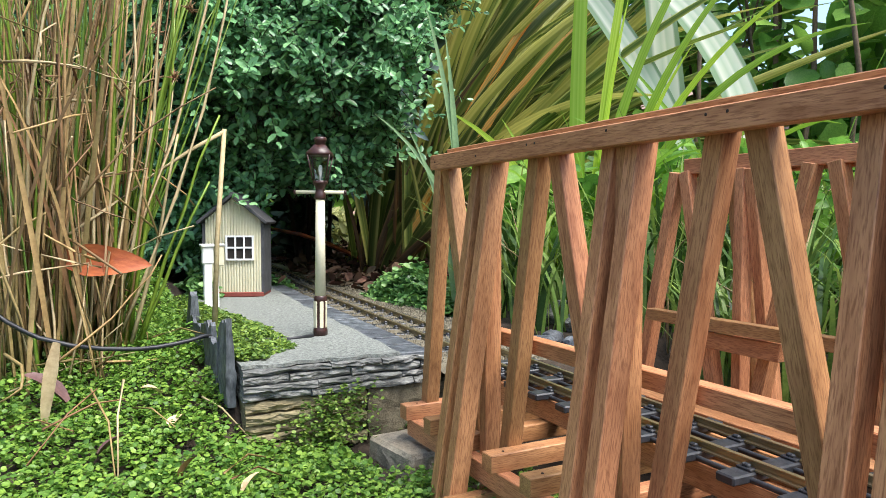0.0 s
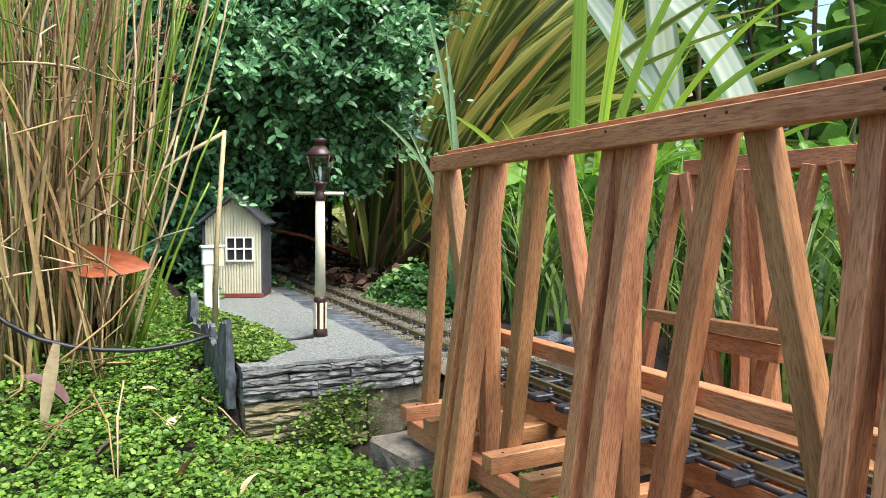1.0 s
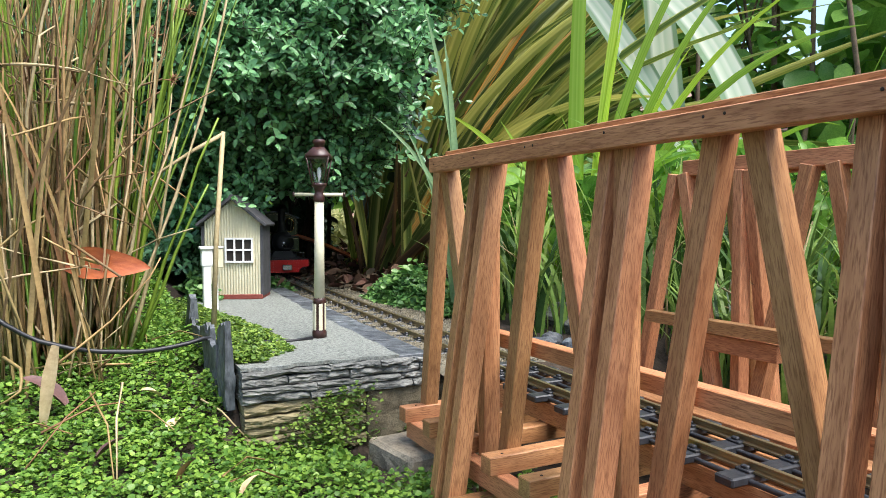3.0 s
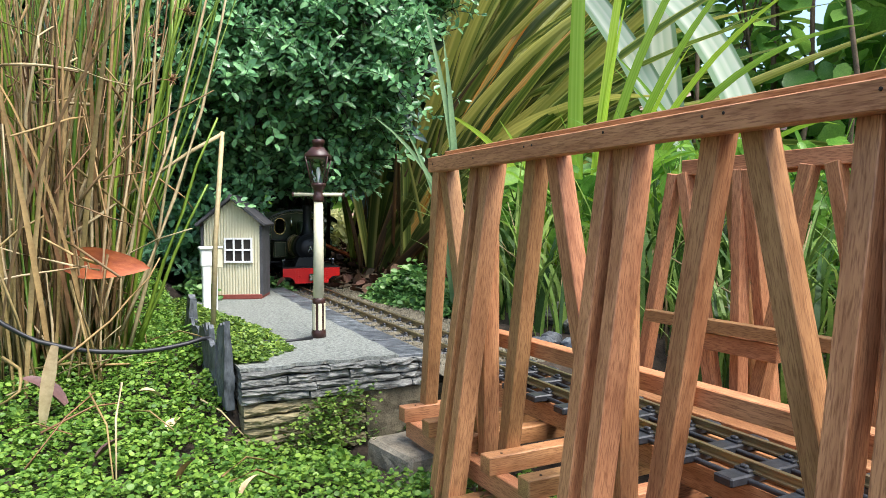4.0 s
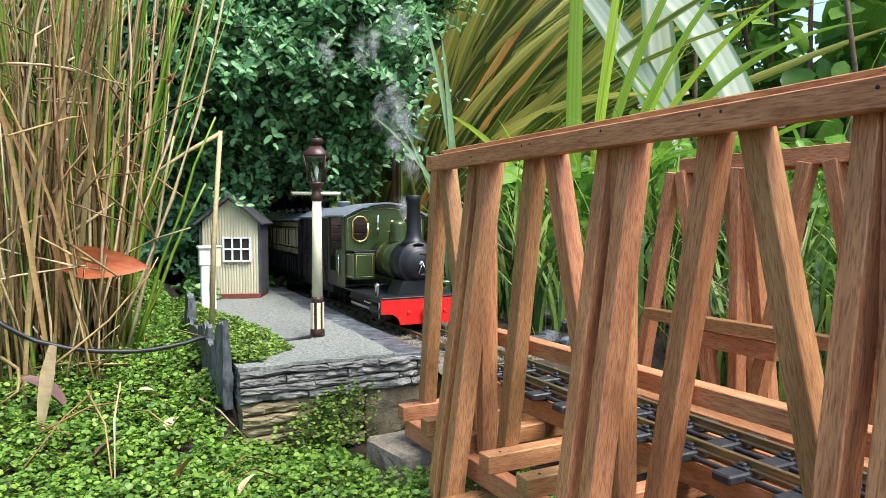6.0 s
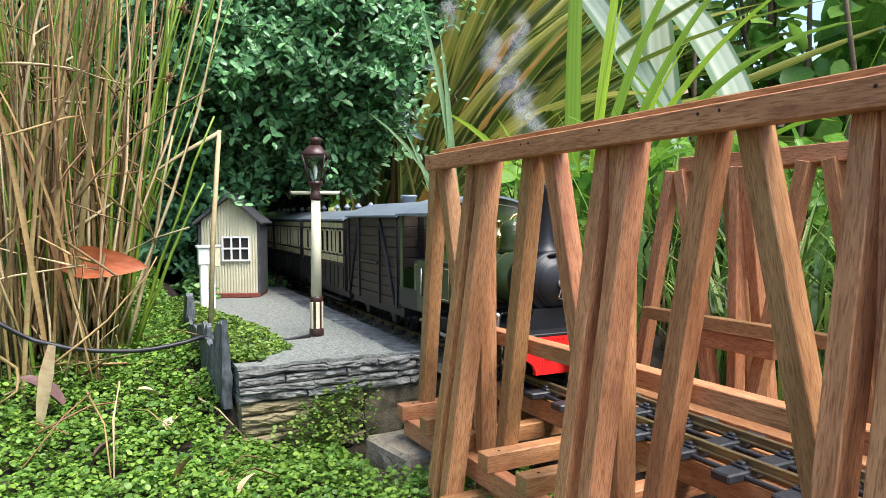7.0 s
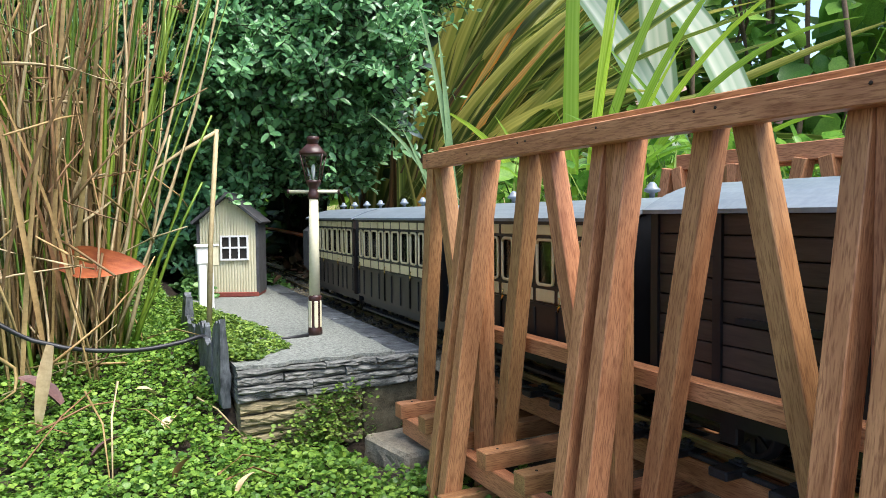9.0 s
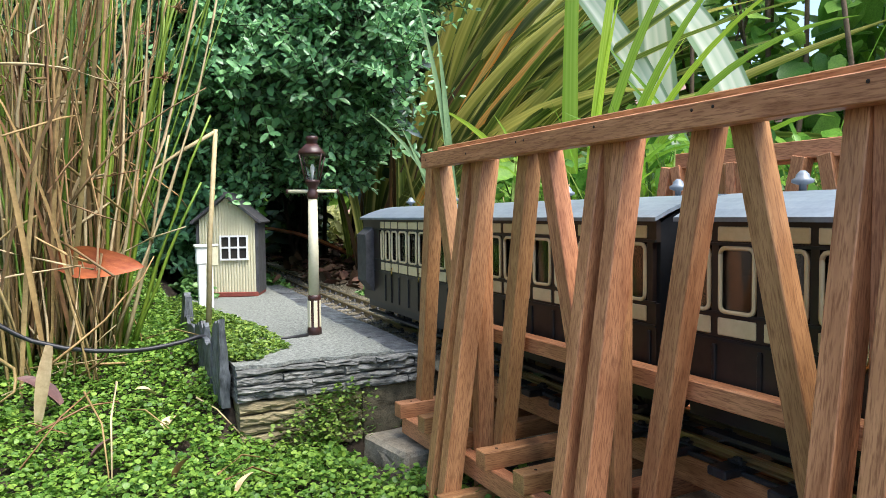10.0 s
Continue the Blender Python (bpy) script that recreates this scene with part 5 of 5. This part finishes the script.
def build_moss():
    rng = random.Random(3)
    pts, dirs, sizes = [], [], []

    def add(x, y, z, s):
        a = rng.uniform(0, 6.283)
        pts.append((x, y, z))
        dirs.append((math.cos(a), math.sin(a), rng.gauss(0.1, 0.35)))
        sizes.append(s)

    n = 0
    while n < 88000:
        x, y = rng.uniform(-0.42, 0.30), rng.uniform(0.27, 1.35)
        if x < -0.10 - 0.18 * (y - 0.3) or (x > 0.105 and y > 0.572) or (x > 0.192 and 0.463 < y < 0.56) or (x > 0.235 and rng.random() < 0.5):
            continue
        lump = 0.013 + 0.010 * noise.noise((x * 22, y * 22, 4)) + 0.006 * noise.noise((x * 60, y * 60, 8))
        if noise.noise((x * 40, y * 40, 12)) < -0.42:
            continue
        add(x, y, ground_z(x, y) + max(0.002, lump) * rng.uniform(0.35, 1.25), rng.uniform(0.0027, 0.0053))
        n += 1
    vs, fs = leaf_soup(pts, dirs, sizes, rng, 0.44, 0.12, (0, 0, 1))
    tagged(soup("creeping_moss", vs, fs, "moss"), "mat of tiny round bright green creeping leaves", "ground cover", kind="stuff")
    # creeper over the platform's side
    pts, dirs, sizes = [], [], []
    for _ in range(9000):
        y = rng.uniform(0.585, 1.02)
        w = 0.022 + 0.046 * ramp01(y, 0.585, 0.63) - 0.030 * ramp01(y, 0.75, 1.0) + 0.014 * noise.noise((y * 30, 2, 2))
        u = rng.random() ** 1.3
        add(0.106 + w * u, y, 0.181 + max(0.002, 0.007 + 0.020 * noise.noise((y * 34, u * 4, 1))) * (1 - u * u) * rng.random(), rng.uniform(0.0024, 0.0048))
    for _ in range(800):
        # sprigs climbing the wall's foot
        x = min(0.222, max(0.135, rng.gauss(0.182, 0.018)))
        top = 0.016 + 0.024 * ramp01(x, 0.14, 0.19) + 0.030 * noise.noise((x * 110, 3, 3))
        u = rng.random()
        add(x, 0.556 - 0.035 * (1 - u) * rng.random() + 0.002 * rng.random(), 0.118 + top * u, rng.uniform(0.0022, 0.0046))
    vs, fs = leaf_soup(pts, dirs, sizes, rng, 0.42, 0.15, (0, 0, 1))
    tagged(soup("creeper", vs, fs, "creeper"), "yellow-green leafy creeper spilling over the platform edge", "creeper", kind="stuff")
    # mounds by the track
    for cx, cy, rx, ry, h, k in ((0.470, 1.00, 0.060, 0.165, 0.058, 6500), (0.300, 1.255, 0.035, 0.05, 0.03, 900), (0.16, 1.12, 0.03, 0.08, 0.05, 900)):
        pts.clear(), dirs.clear(), sizes.clear()
        for _ in range(k):
            a, r = rng.uniform(0, 6.283), rng.random() ** 0.5
            r *= 1 + 0.25 * noise.noise((math.cos(a) * 2, math.sin(a) * 2, cx * 9))
            x, y = cx + rx * r * math.cos(a), cy + ry * r * math.sin(a)
            top = h * max(0.1, 1 - r * r) * (1 + 0.5 * noise.noise((x * 35, y * 35, 0)))
            add(x, y, max(ground_z(x, y), 0.160) + top * rng.uniform(0.3, 1), rng.uniform(0.007, 0.014))
        vs, fs = leaf_soup(pts, dirs, sizes, rng, 0.36, 0.15, (-0.1, -0.3, 1))
        tagged(soup("leaf_mound", vs, fs, "moundleaf"), "low mound of small round green leaves by the track", "ground cover", kind="stuff")


build_moss()


# ---- small things in the garden ----
def rock(bm_noise, size, squash=0.7):
    bm = bmesh.new()
    bmesh.ops.create_icosphere(bm, subdivisions=3, radius=1)
    for v in bm.verts:
        k = 1 + 0.30 * noise.noise(v.co * 1.3 + Vector((bm_noise, 0, 0))) + 0.08 * noise.noise(v.co * 5 + Vector((0, bm_noise, 0)))
        v.co = Vector((v.co.x * size[0] * k, v.co.y * size[1] * k, v.co.z * size[2] * k))
    return bm


def build_small():
    rng = random.Random(9)
    # upright slates along the platform's side
    for x, y, w, h, t, lean, rz, cut in ((0.1035, 0.598, 0.046, 0.066, 0.0075, -2, 89, 0.5), (0.1005, 0.642, 0.052, 0.046, 0.007, 2, 91, -0.4), (0.1030, 0.690, 0.060, 0.052, 0.008, -2, 89, 0.6), (0.1010, 0.748, 0.056, 0.048, 0.007, 2, 91, -0.3), (0.1045, 0.800, 0.040, 0.070, 0.011, 1, 87, 0.2)):
        bm = box(w, t, h, (0, 0, h / 2))
        bmesh.ops.subdivide_edges(bm, edges=bm.edges, cuts=9, use_grid_fill=True)
        for v in bm.verts:
            q = v.co + Vector((x * 40, y * 40, 0))
            up = max(0, v.co.z / h - 0.45) / 0.55
            v.co.y += 0.0028 * noise.noise(Vector((q.x * 60, q.y * 60, q.z * 24))) + 0.0016 * noise.noise(Vector((q.x * 260, q.y * 200, q.z * 120)))
            v.co.y *= 1 - 0.45 * up
            v.co.z += up * (0.014 * noise.noise(Vector((q.x * 38, 3, 1))) + 0.006 * noise.noise(Vector((q.x * 170, 9, 1))) - 0.35 * cut * v.co.x)
        tagged(part("upright_slate", bm, "slate", m=pose(x, y, 0.146, 0, lean, rz)), "jagged dark slate standing on edge beside the platform", "slate", "slates along the platform")
    # white lineside box on its post
    bx = thing("lineside_box", "small white lineside box on a white post", "lineside box", m=pose(*spot(8.55, 0.965, 0.176)))
    part("post", box(0.010, 0.010, 0.075, (0, 0, 0.0375), 0.001), "white", bx)
    part("cabinet", box(0.014, 0.012, 0.022, (0.000, 0, 0.074), 0.001), "white", bx)
    part("cabinet_cap", box(0.018, 0.016, 0.004, (0.000, 0, 0.087), 0.001), "white", bx)
    part("side_arm", box(0.013, 0.008, 0.026, (0.0145, 0.002, 0.073), 0.001), "cream", bx)
    part("side_cap", box(0.015, 0.010, 0.003, (0.0145, 0.002, 0.0875), 0.0008), "white", bx)
    part("side_post", box(0.005, 0.006, 0.062, (0.012, 0.002, 0.031), 0.001), "white", bx)
    # cable to the lamp
    pts = [spot(-5.8, 0.66, 0.224), spot(-5.0, 0.66, 0.216), spot(-4.0, 0.657, 0.2075), spot(-3.0, 0.655, 0.2012), spot(-1.0, 0.65, 0.1935), spot(1.0, 0.648, 0.1893), spot(2.4, 0.648, 0.1878), spot(3.6, 0.648, 0.1868), spot(4.8, 0.648, 0.1874), spot(6.0, 0.651, 0.1886), spot(7.2, 0.657, 0.1902), spot(8.2, 0.662, 0.1925), spot(8.8, 0.668, 0.1915), spot(9.4, 0.685, 0.184), spot(12.0, 0.69, 0.1815), spot(15.0, 0.695, 0.1805), spot(16.7, 0.706, 0.1810)]
    tagged(part("lamp_cable", wire(pts, 0.0020, n=8), "wire"), "thin black cable running to the platform lamp", "cable")
    # rust-coloured fallen leaf caught in the rushes
    def facing(length_axis, width_axis, at):
        z, y = Vector(length_axis).normalized(), Vector(width_axis)
        y = (y - z * y.dot(z)).normalized()
        m = Matrix((y.cross(z), y, z)).transposed().to_4x4()
        m.translation = at
        return m
    ob = new("fallen_leaf", blade_mesh("fallen_leaf", 0.073, 0.030, 0.25, rng, "deadleaf", 12, 0.22, 0.5))
    ob.matrix_basis = facing((0.888, -0.459, -0.10), (-0.25, 0.1, 1), spot(-1.1, 0.70, 0.264))
    tagged(ob, "large rust-brown fallen leaf caught in rushes", "leaf")
    ob = new("dry_leaf", blade_mesh("dry_leaf", 0.076, 0.0105, 0.3, rng, "palestraw", 10, 0.15, 0.5))
    ob.matrix_basis = facing((-0.20, 0.10, -1), (0.888, -0.459, 0), spot(-1.9, 0.60, 0.205))
    tagged(ob, "pale dry strap leaf hanging over the moss", "leaf")
    for b, d, s, mat in ((-1.5, 0.62, 0.04, "plumleaf"), (5.6, 0.56, 0.02, "palestraw"), (0.6, 0.53, 0.022, "plumleaf"), (6.4, 0.48, 0.018, "brownstraw"), (5.0, 0.62, 0.018, "palestraw"), (11, 0.45, 0.016, "palestraw")):
        p = spot(b, d)
        p.z = ground_z(p.x, p.y) + 0.016
        ob = new("dry_leaf", blade_mesh("dry_leaf", s, s * 0.5, 0.6, rng, mat, 6, 0.3, 0.3))
        ob.matrix_basis = Matrix.Translation(p) @ pose(0, 0, 0, 0, 0, rng.uniform(0, 360)) @ pose(0, 0, 0, 0, rng.uniform(20, 75), 0)
        tagged(ob, "small curled dry leaf lying on the moss", "leaf", "dry leaves on the moss")
    # broad blue-grey leaves between shrub and flax
    bl = thing("broad_leaf_plant", "drooping blue-grey broad leaves beside the flax", "leafy plant")
    for bb, dd, z, L, W, ax in ((25.4, 1.42, 0.575, 0.085, 0.034, (-0.7, 0.3, -0.6)), (24.0, 1.45, 0.50, 0.07, 0.022, (0.6, -0.3, -0.5)), (22.4, 1.50, 0.51, 0.10, 0.030, (0.9, -0.4, 0.15)), (19.2, 1.60, 0.385, 0.10, 0.035, (-0.8, 0.3, -0.3)), (20.0, 1.60, 0.385, 0.09, 0.035, (0.3, -0.2, -0.9)), (25.5, 1.5, 0.62, 0.08, 0.02, (0.9, -0.3, 0.1))):
        o = new("leaf", blade_mesh("leaf", L, W, 0.3, rng, "bluegrey", 8, 0.2, 0.4))
        o.parent = bl
        o.matrix_basis = facing(ax, (0.5, -0.3, 0.8), spot(bb, dd, z))
    part("stem", wire([spot(23, 1.72, 0.13), spot(23.5, 1.6, 0.4), spot(25.4, 1.42, 0.575)], 0.003), "bark", bl)
    # leaves added for the lit lawn beyond, its brightness put into their colour
    pts, dirs, sizes = [], [], []
    for _ in range(500):
        pts.append(spot(rng.uniform(17.4, 20.6), rng.uniform(2.25, 2.5), 0.15 + 0.17 * rng.random()))
        dirs.append((rng.gauss(0, 1), rng.gauss(0, 1), rng.gauss(0.4, 0.8)))
        sizes.append(rng.uniform(0.02, 0.05))
    vs, fs = leaf_soup(pts, dirs, sizes, rng, 0.25, 0.2, (0, -0.4, 1))
    tagged(soup("pale_shrublet", vs, fs, "palelawn"), "pale yellow-green leaves, coloured bright for the lit lawn beyond the shrub", "shrub", kind="stuff")
    # straws lying on the moss
    for b0, d0, h0, b1, d1, h1 in ((0.2, 0.56, 0.05, 1.7, 0.50, 0.012), (2.4, 0.56, 0.055, 1.9, 0.50, 0.014), (-5, 0.62, 0.03, 3.2, 0.66, 0.035), (-5, 0.6, 0.012, -1, 0.57, 0.016), (3, 0.60, 0.016, 6, 0.55, 0.02), (9.5, 0.47, 0.02, 12.8, 0.50, 0.026), (10.0, 0.465, 0.018, 14, 0.49, 0.018), (8, 0.60, 0.018, 11.5, 0.575, 0.018), (4.5, 0.70, 0.03, 8.3, 0.69, 0.03), (-4, 0.50, 0.03, 0.6, 0.56, 0.05), (-3, 0.57, 0.02, 2.5, 0.585, 0.03)):
        p, q = spot(b0, d0), spot(b1, d1)
        p.z, q.z = ground_z(p.x, p.y) + h0, ground_z(q.x, q.y) + h1
        m = (p + q) / 2 + Vector((rng.gauss(0, 0.003), 0, 0.007))
        tagged(part("straw", wire([p, m, q], rng.uniform(0.0006, 0.0011), n=5, taper=0.6), rng.choice(("straw", "palestraw", "brownstraw"))), "dry straw lying on the moss", "straw", "straws on the moss")
    # stones on the far bank
    for i in range(28):
        x, y = (rng.uniform(0.515, 0.57), rng.uniform(0.28, 0.80)) if i < 16 else (0.405 + 0.013 * (i - 16) % 0.075, 0.600 + 0.05 * rng.random())
        s = rng.uniform(0.010, 0.024) if i < 16 else rng.uniform(0.007, 0.012)
        tagged(part("garden_stone", rock(i * 3.7, (s * 1.2, s, s * 0.8)), "stone" if i < 16 else "slate", m=pose(x, y, ground_z(x, y) + s * 0.35, 0, 0, rng.uniform(0, 360))), "rough grey stone on the bank by the bridge", "stone", "stones on the bank")
    # ballast under the far track
    vs, fs = [], []
    ys = [0.525 + 0.01 * i for i in range(200)]
    for y in ys:
        for k in range(21):
            x = track_x(y) - 0.055 + (0.125 if y < 0.9 else 0.16) * k / 20
            vs.append((x, y, 0.1688 + 0.0022 * noise.noise((x * 160, y * 160, 0)) + 0.002 * noise.noise((x * 50, y * 50, 2)) - (0.006 if k in (0, 20) else 0)))
    fs = [(j * 21 + i, j * 21 + i + 1, (j + 1) * 21 + i + 1, (j + 1) * 21 + i) for j in range(len(ys) - 1) for i in range(20)]
    tagged(soup("ballast", vs, fs, "ballast"), "sandy grit ballast under the track with traces of moss", "ballast", kind="structure")
    vs, fs = [], []
    for _ in range(6000):
        y = rng.uniform(0.53, 1.5)
        x = track_x(y) + rng.uniform(-0.05, 0.075)
        s = rng.uniform(0.0010, 0.0030)
        i = len(vs)
        z = 0.1692
        a = rng.uniform(0, 6.28)
        for k in range(4):
            vs.append((x + s * math.cos(a + 1.57 * k) * rng.uniform(0.6, 1.1), y + s * math.sin(a + 1.57 * k) * rng.uniform(0.6, 1.1), z - 0.001))
        vs.append((x, y, z + s * rng.uniform(0.6, 1.1)))
        fs += [(i + k, i + (k + 1) % 4, i + 4) for k in range(4)]
    tagged(soup("grit", vs, fs, "ballast", smooth=False), "loose pale grit between the sleepers", "grit", kind="stuff")
    # litter of twigs and leaves under the shrub
    pts, dirs, sizes = [], [], []
    for _ in range(2600):
        b = rng.uniform(10, 30)
        p = spot(b, rng.uniform(1.25, 2.4))
        if abs(p.x - track_x(p.y)) < 0.05:
            continue
        p.z = ground_z(p.x, p.y) + rng.uniform(0.002, 0.02)
        pts.append(p)
        dirs.append((rng.gauss(0, 1), rng.gauss(0, 1), rng.gauss(0, 0.35)))
        sizes.append(rng.uniform(0.015, 0.04))
    vs, fs = leaf_soup(pts, dirs, sizes, rng, 0.25, 0.3, (0, 0, 1))
    tagged(soup("leaf_litter", vs, fs, "litter"), "brown leaf litter under the shrub", "leaf litter", kind="stuff")
    # garden wall behind the hedge
    tagged(part("wall_back", box(14, 0.2, 1.5, (0, 0, 0.7)), "render", m=pose(1.0, 4.6, 0)), "weathered pinkish garden wall", "wall", kind="structure")
    tagged(part("wall_side", box(0.2, 9.1, 1.5, (0, 0, 0.7)), "render", m=pose(5.2, 0, 0)), "weathered pinkish garden wall", "wall", kind="structure")


build_small()


# ---- steam ----
def build_steam():
    rng = random.Random(31)
    puffs = []
    for i in range(50):
        bm = bmesh.new()
        for _ in range(26):
            c = Vector((max(-0.010, min(0.010, rng.gauss(0, 0.005))), max(-0.030, min(0.030, rng.gauss(0, 0.015))), max(-0.010, min(0.010, rng.gauss(0, 0.005)))))
            u = Vector((rng.gauss(0, 1), rng.gauss(0, 1), rng.gauss(0, 1))).normalized()
            w = u.orthogonal().normalized()
            r = rng.uniform(0.006, 0.0098)
            bm.faces.new([bm.verts.new(c + (u * math.cos(0.7854 * k) + w * math.sin(0.7854 * k)) * r * rng.uniform(0.7, 1.2)) for k in range(8)])
        puffs.append(tagged(part("steam_puff", bm, "steam"), "thin drifting wisp of white steam", "steam", "steam from the chimney", "stuff"))
    return puffs


PUFFS = build_steam()


# ---- what moves ----
SPEED, Y0 = 0.276, 2.350   # metres a second, and the buffer beam's place along the line at the start


def chimney_top(t, up=0.0):
    y = Y0 - SPEED * t + 0.036
    return Vector((track_x(y), y, RAIL_Z + 0.140 + up))


def motions():
    for ob, back, length in CONSIST:
        rows = []
        for i in range(21):
            t = 0.5 * i
            y = Y0 - SPEED * t + back
            a, b = track_x(y), track_x(y + length)
            rows.append((t, pose(a, y, RAIL_Z, 0, 0, -math.degrees(math.atan2(b - a, length)))))
        walk(ob, rows)
        for ax in ob.children:
            if ax.name.startswith("axle") and not ax.name.startswith("axlebox"):
                p = ax.location.copy()
                turn = math.degrees(SPEED / p.z)
                walk(ax, [(i / 15, pose(p.x, p.y, p.z, turn * i / 15)) for i in range(151)])
    # each wisp rides under the boiler until it leaves, then rises and drifts back out of sight
    for k, ob in enumerate(PUFFS):
        leave = 4.95 + 0.063 * k
        rows = []
        for i in range(101):
            t = 0.1 * i
            s = t - leave
            if s <= 0:
                k0 = max(0, 1 + s / 0.05)
                p = chimney_top(t, -0.067 + 0.101 * k0) + Vector((0, 0.042 * (1 - k0), 0))
            else:
                p = chimney_top(leave) + Vector((-0.020 * s + s * 0.075 * math.sin(2.4 * k), -0.05 * s + s * 0.09 * math.cos(1.7 * k), 0.034 + (0.34 + 0.05 * math.sin(5.1 * k)) * s))
            rows.append((t, pose(p.x, p.y, p.z, 90 * ramp01(s, -0.2, 0.2) + 20 * max(0, s), 0, 30 * max(0, s) * (1 if k % 2 else -1))))
        walk(ob, rows)


motions()
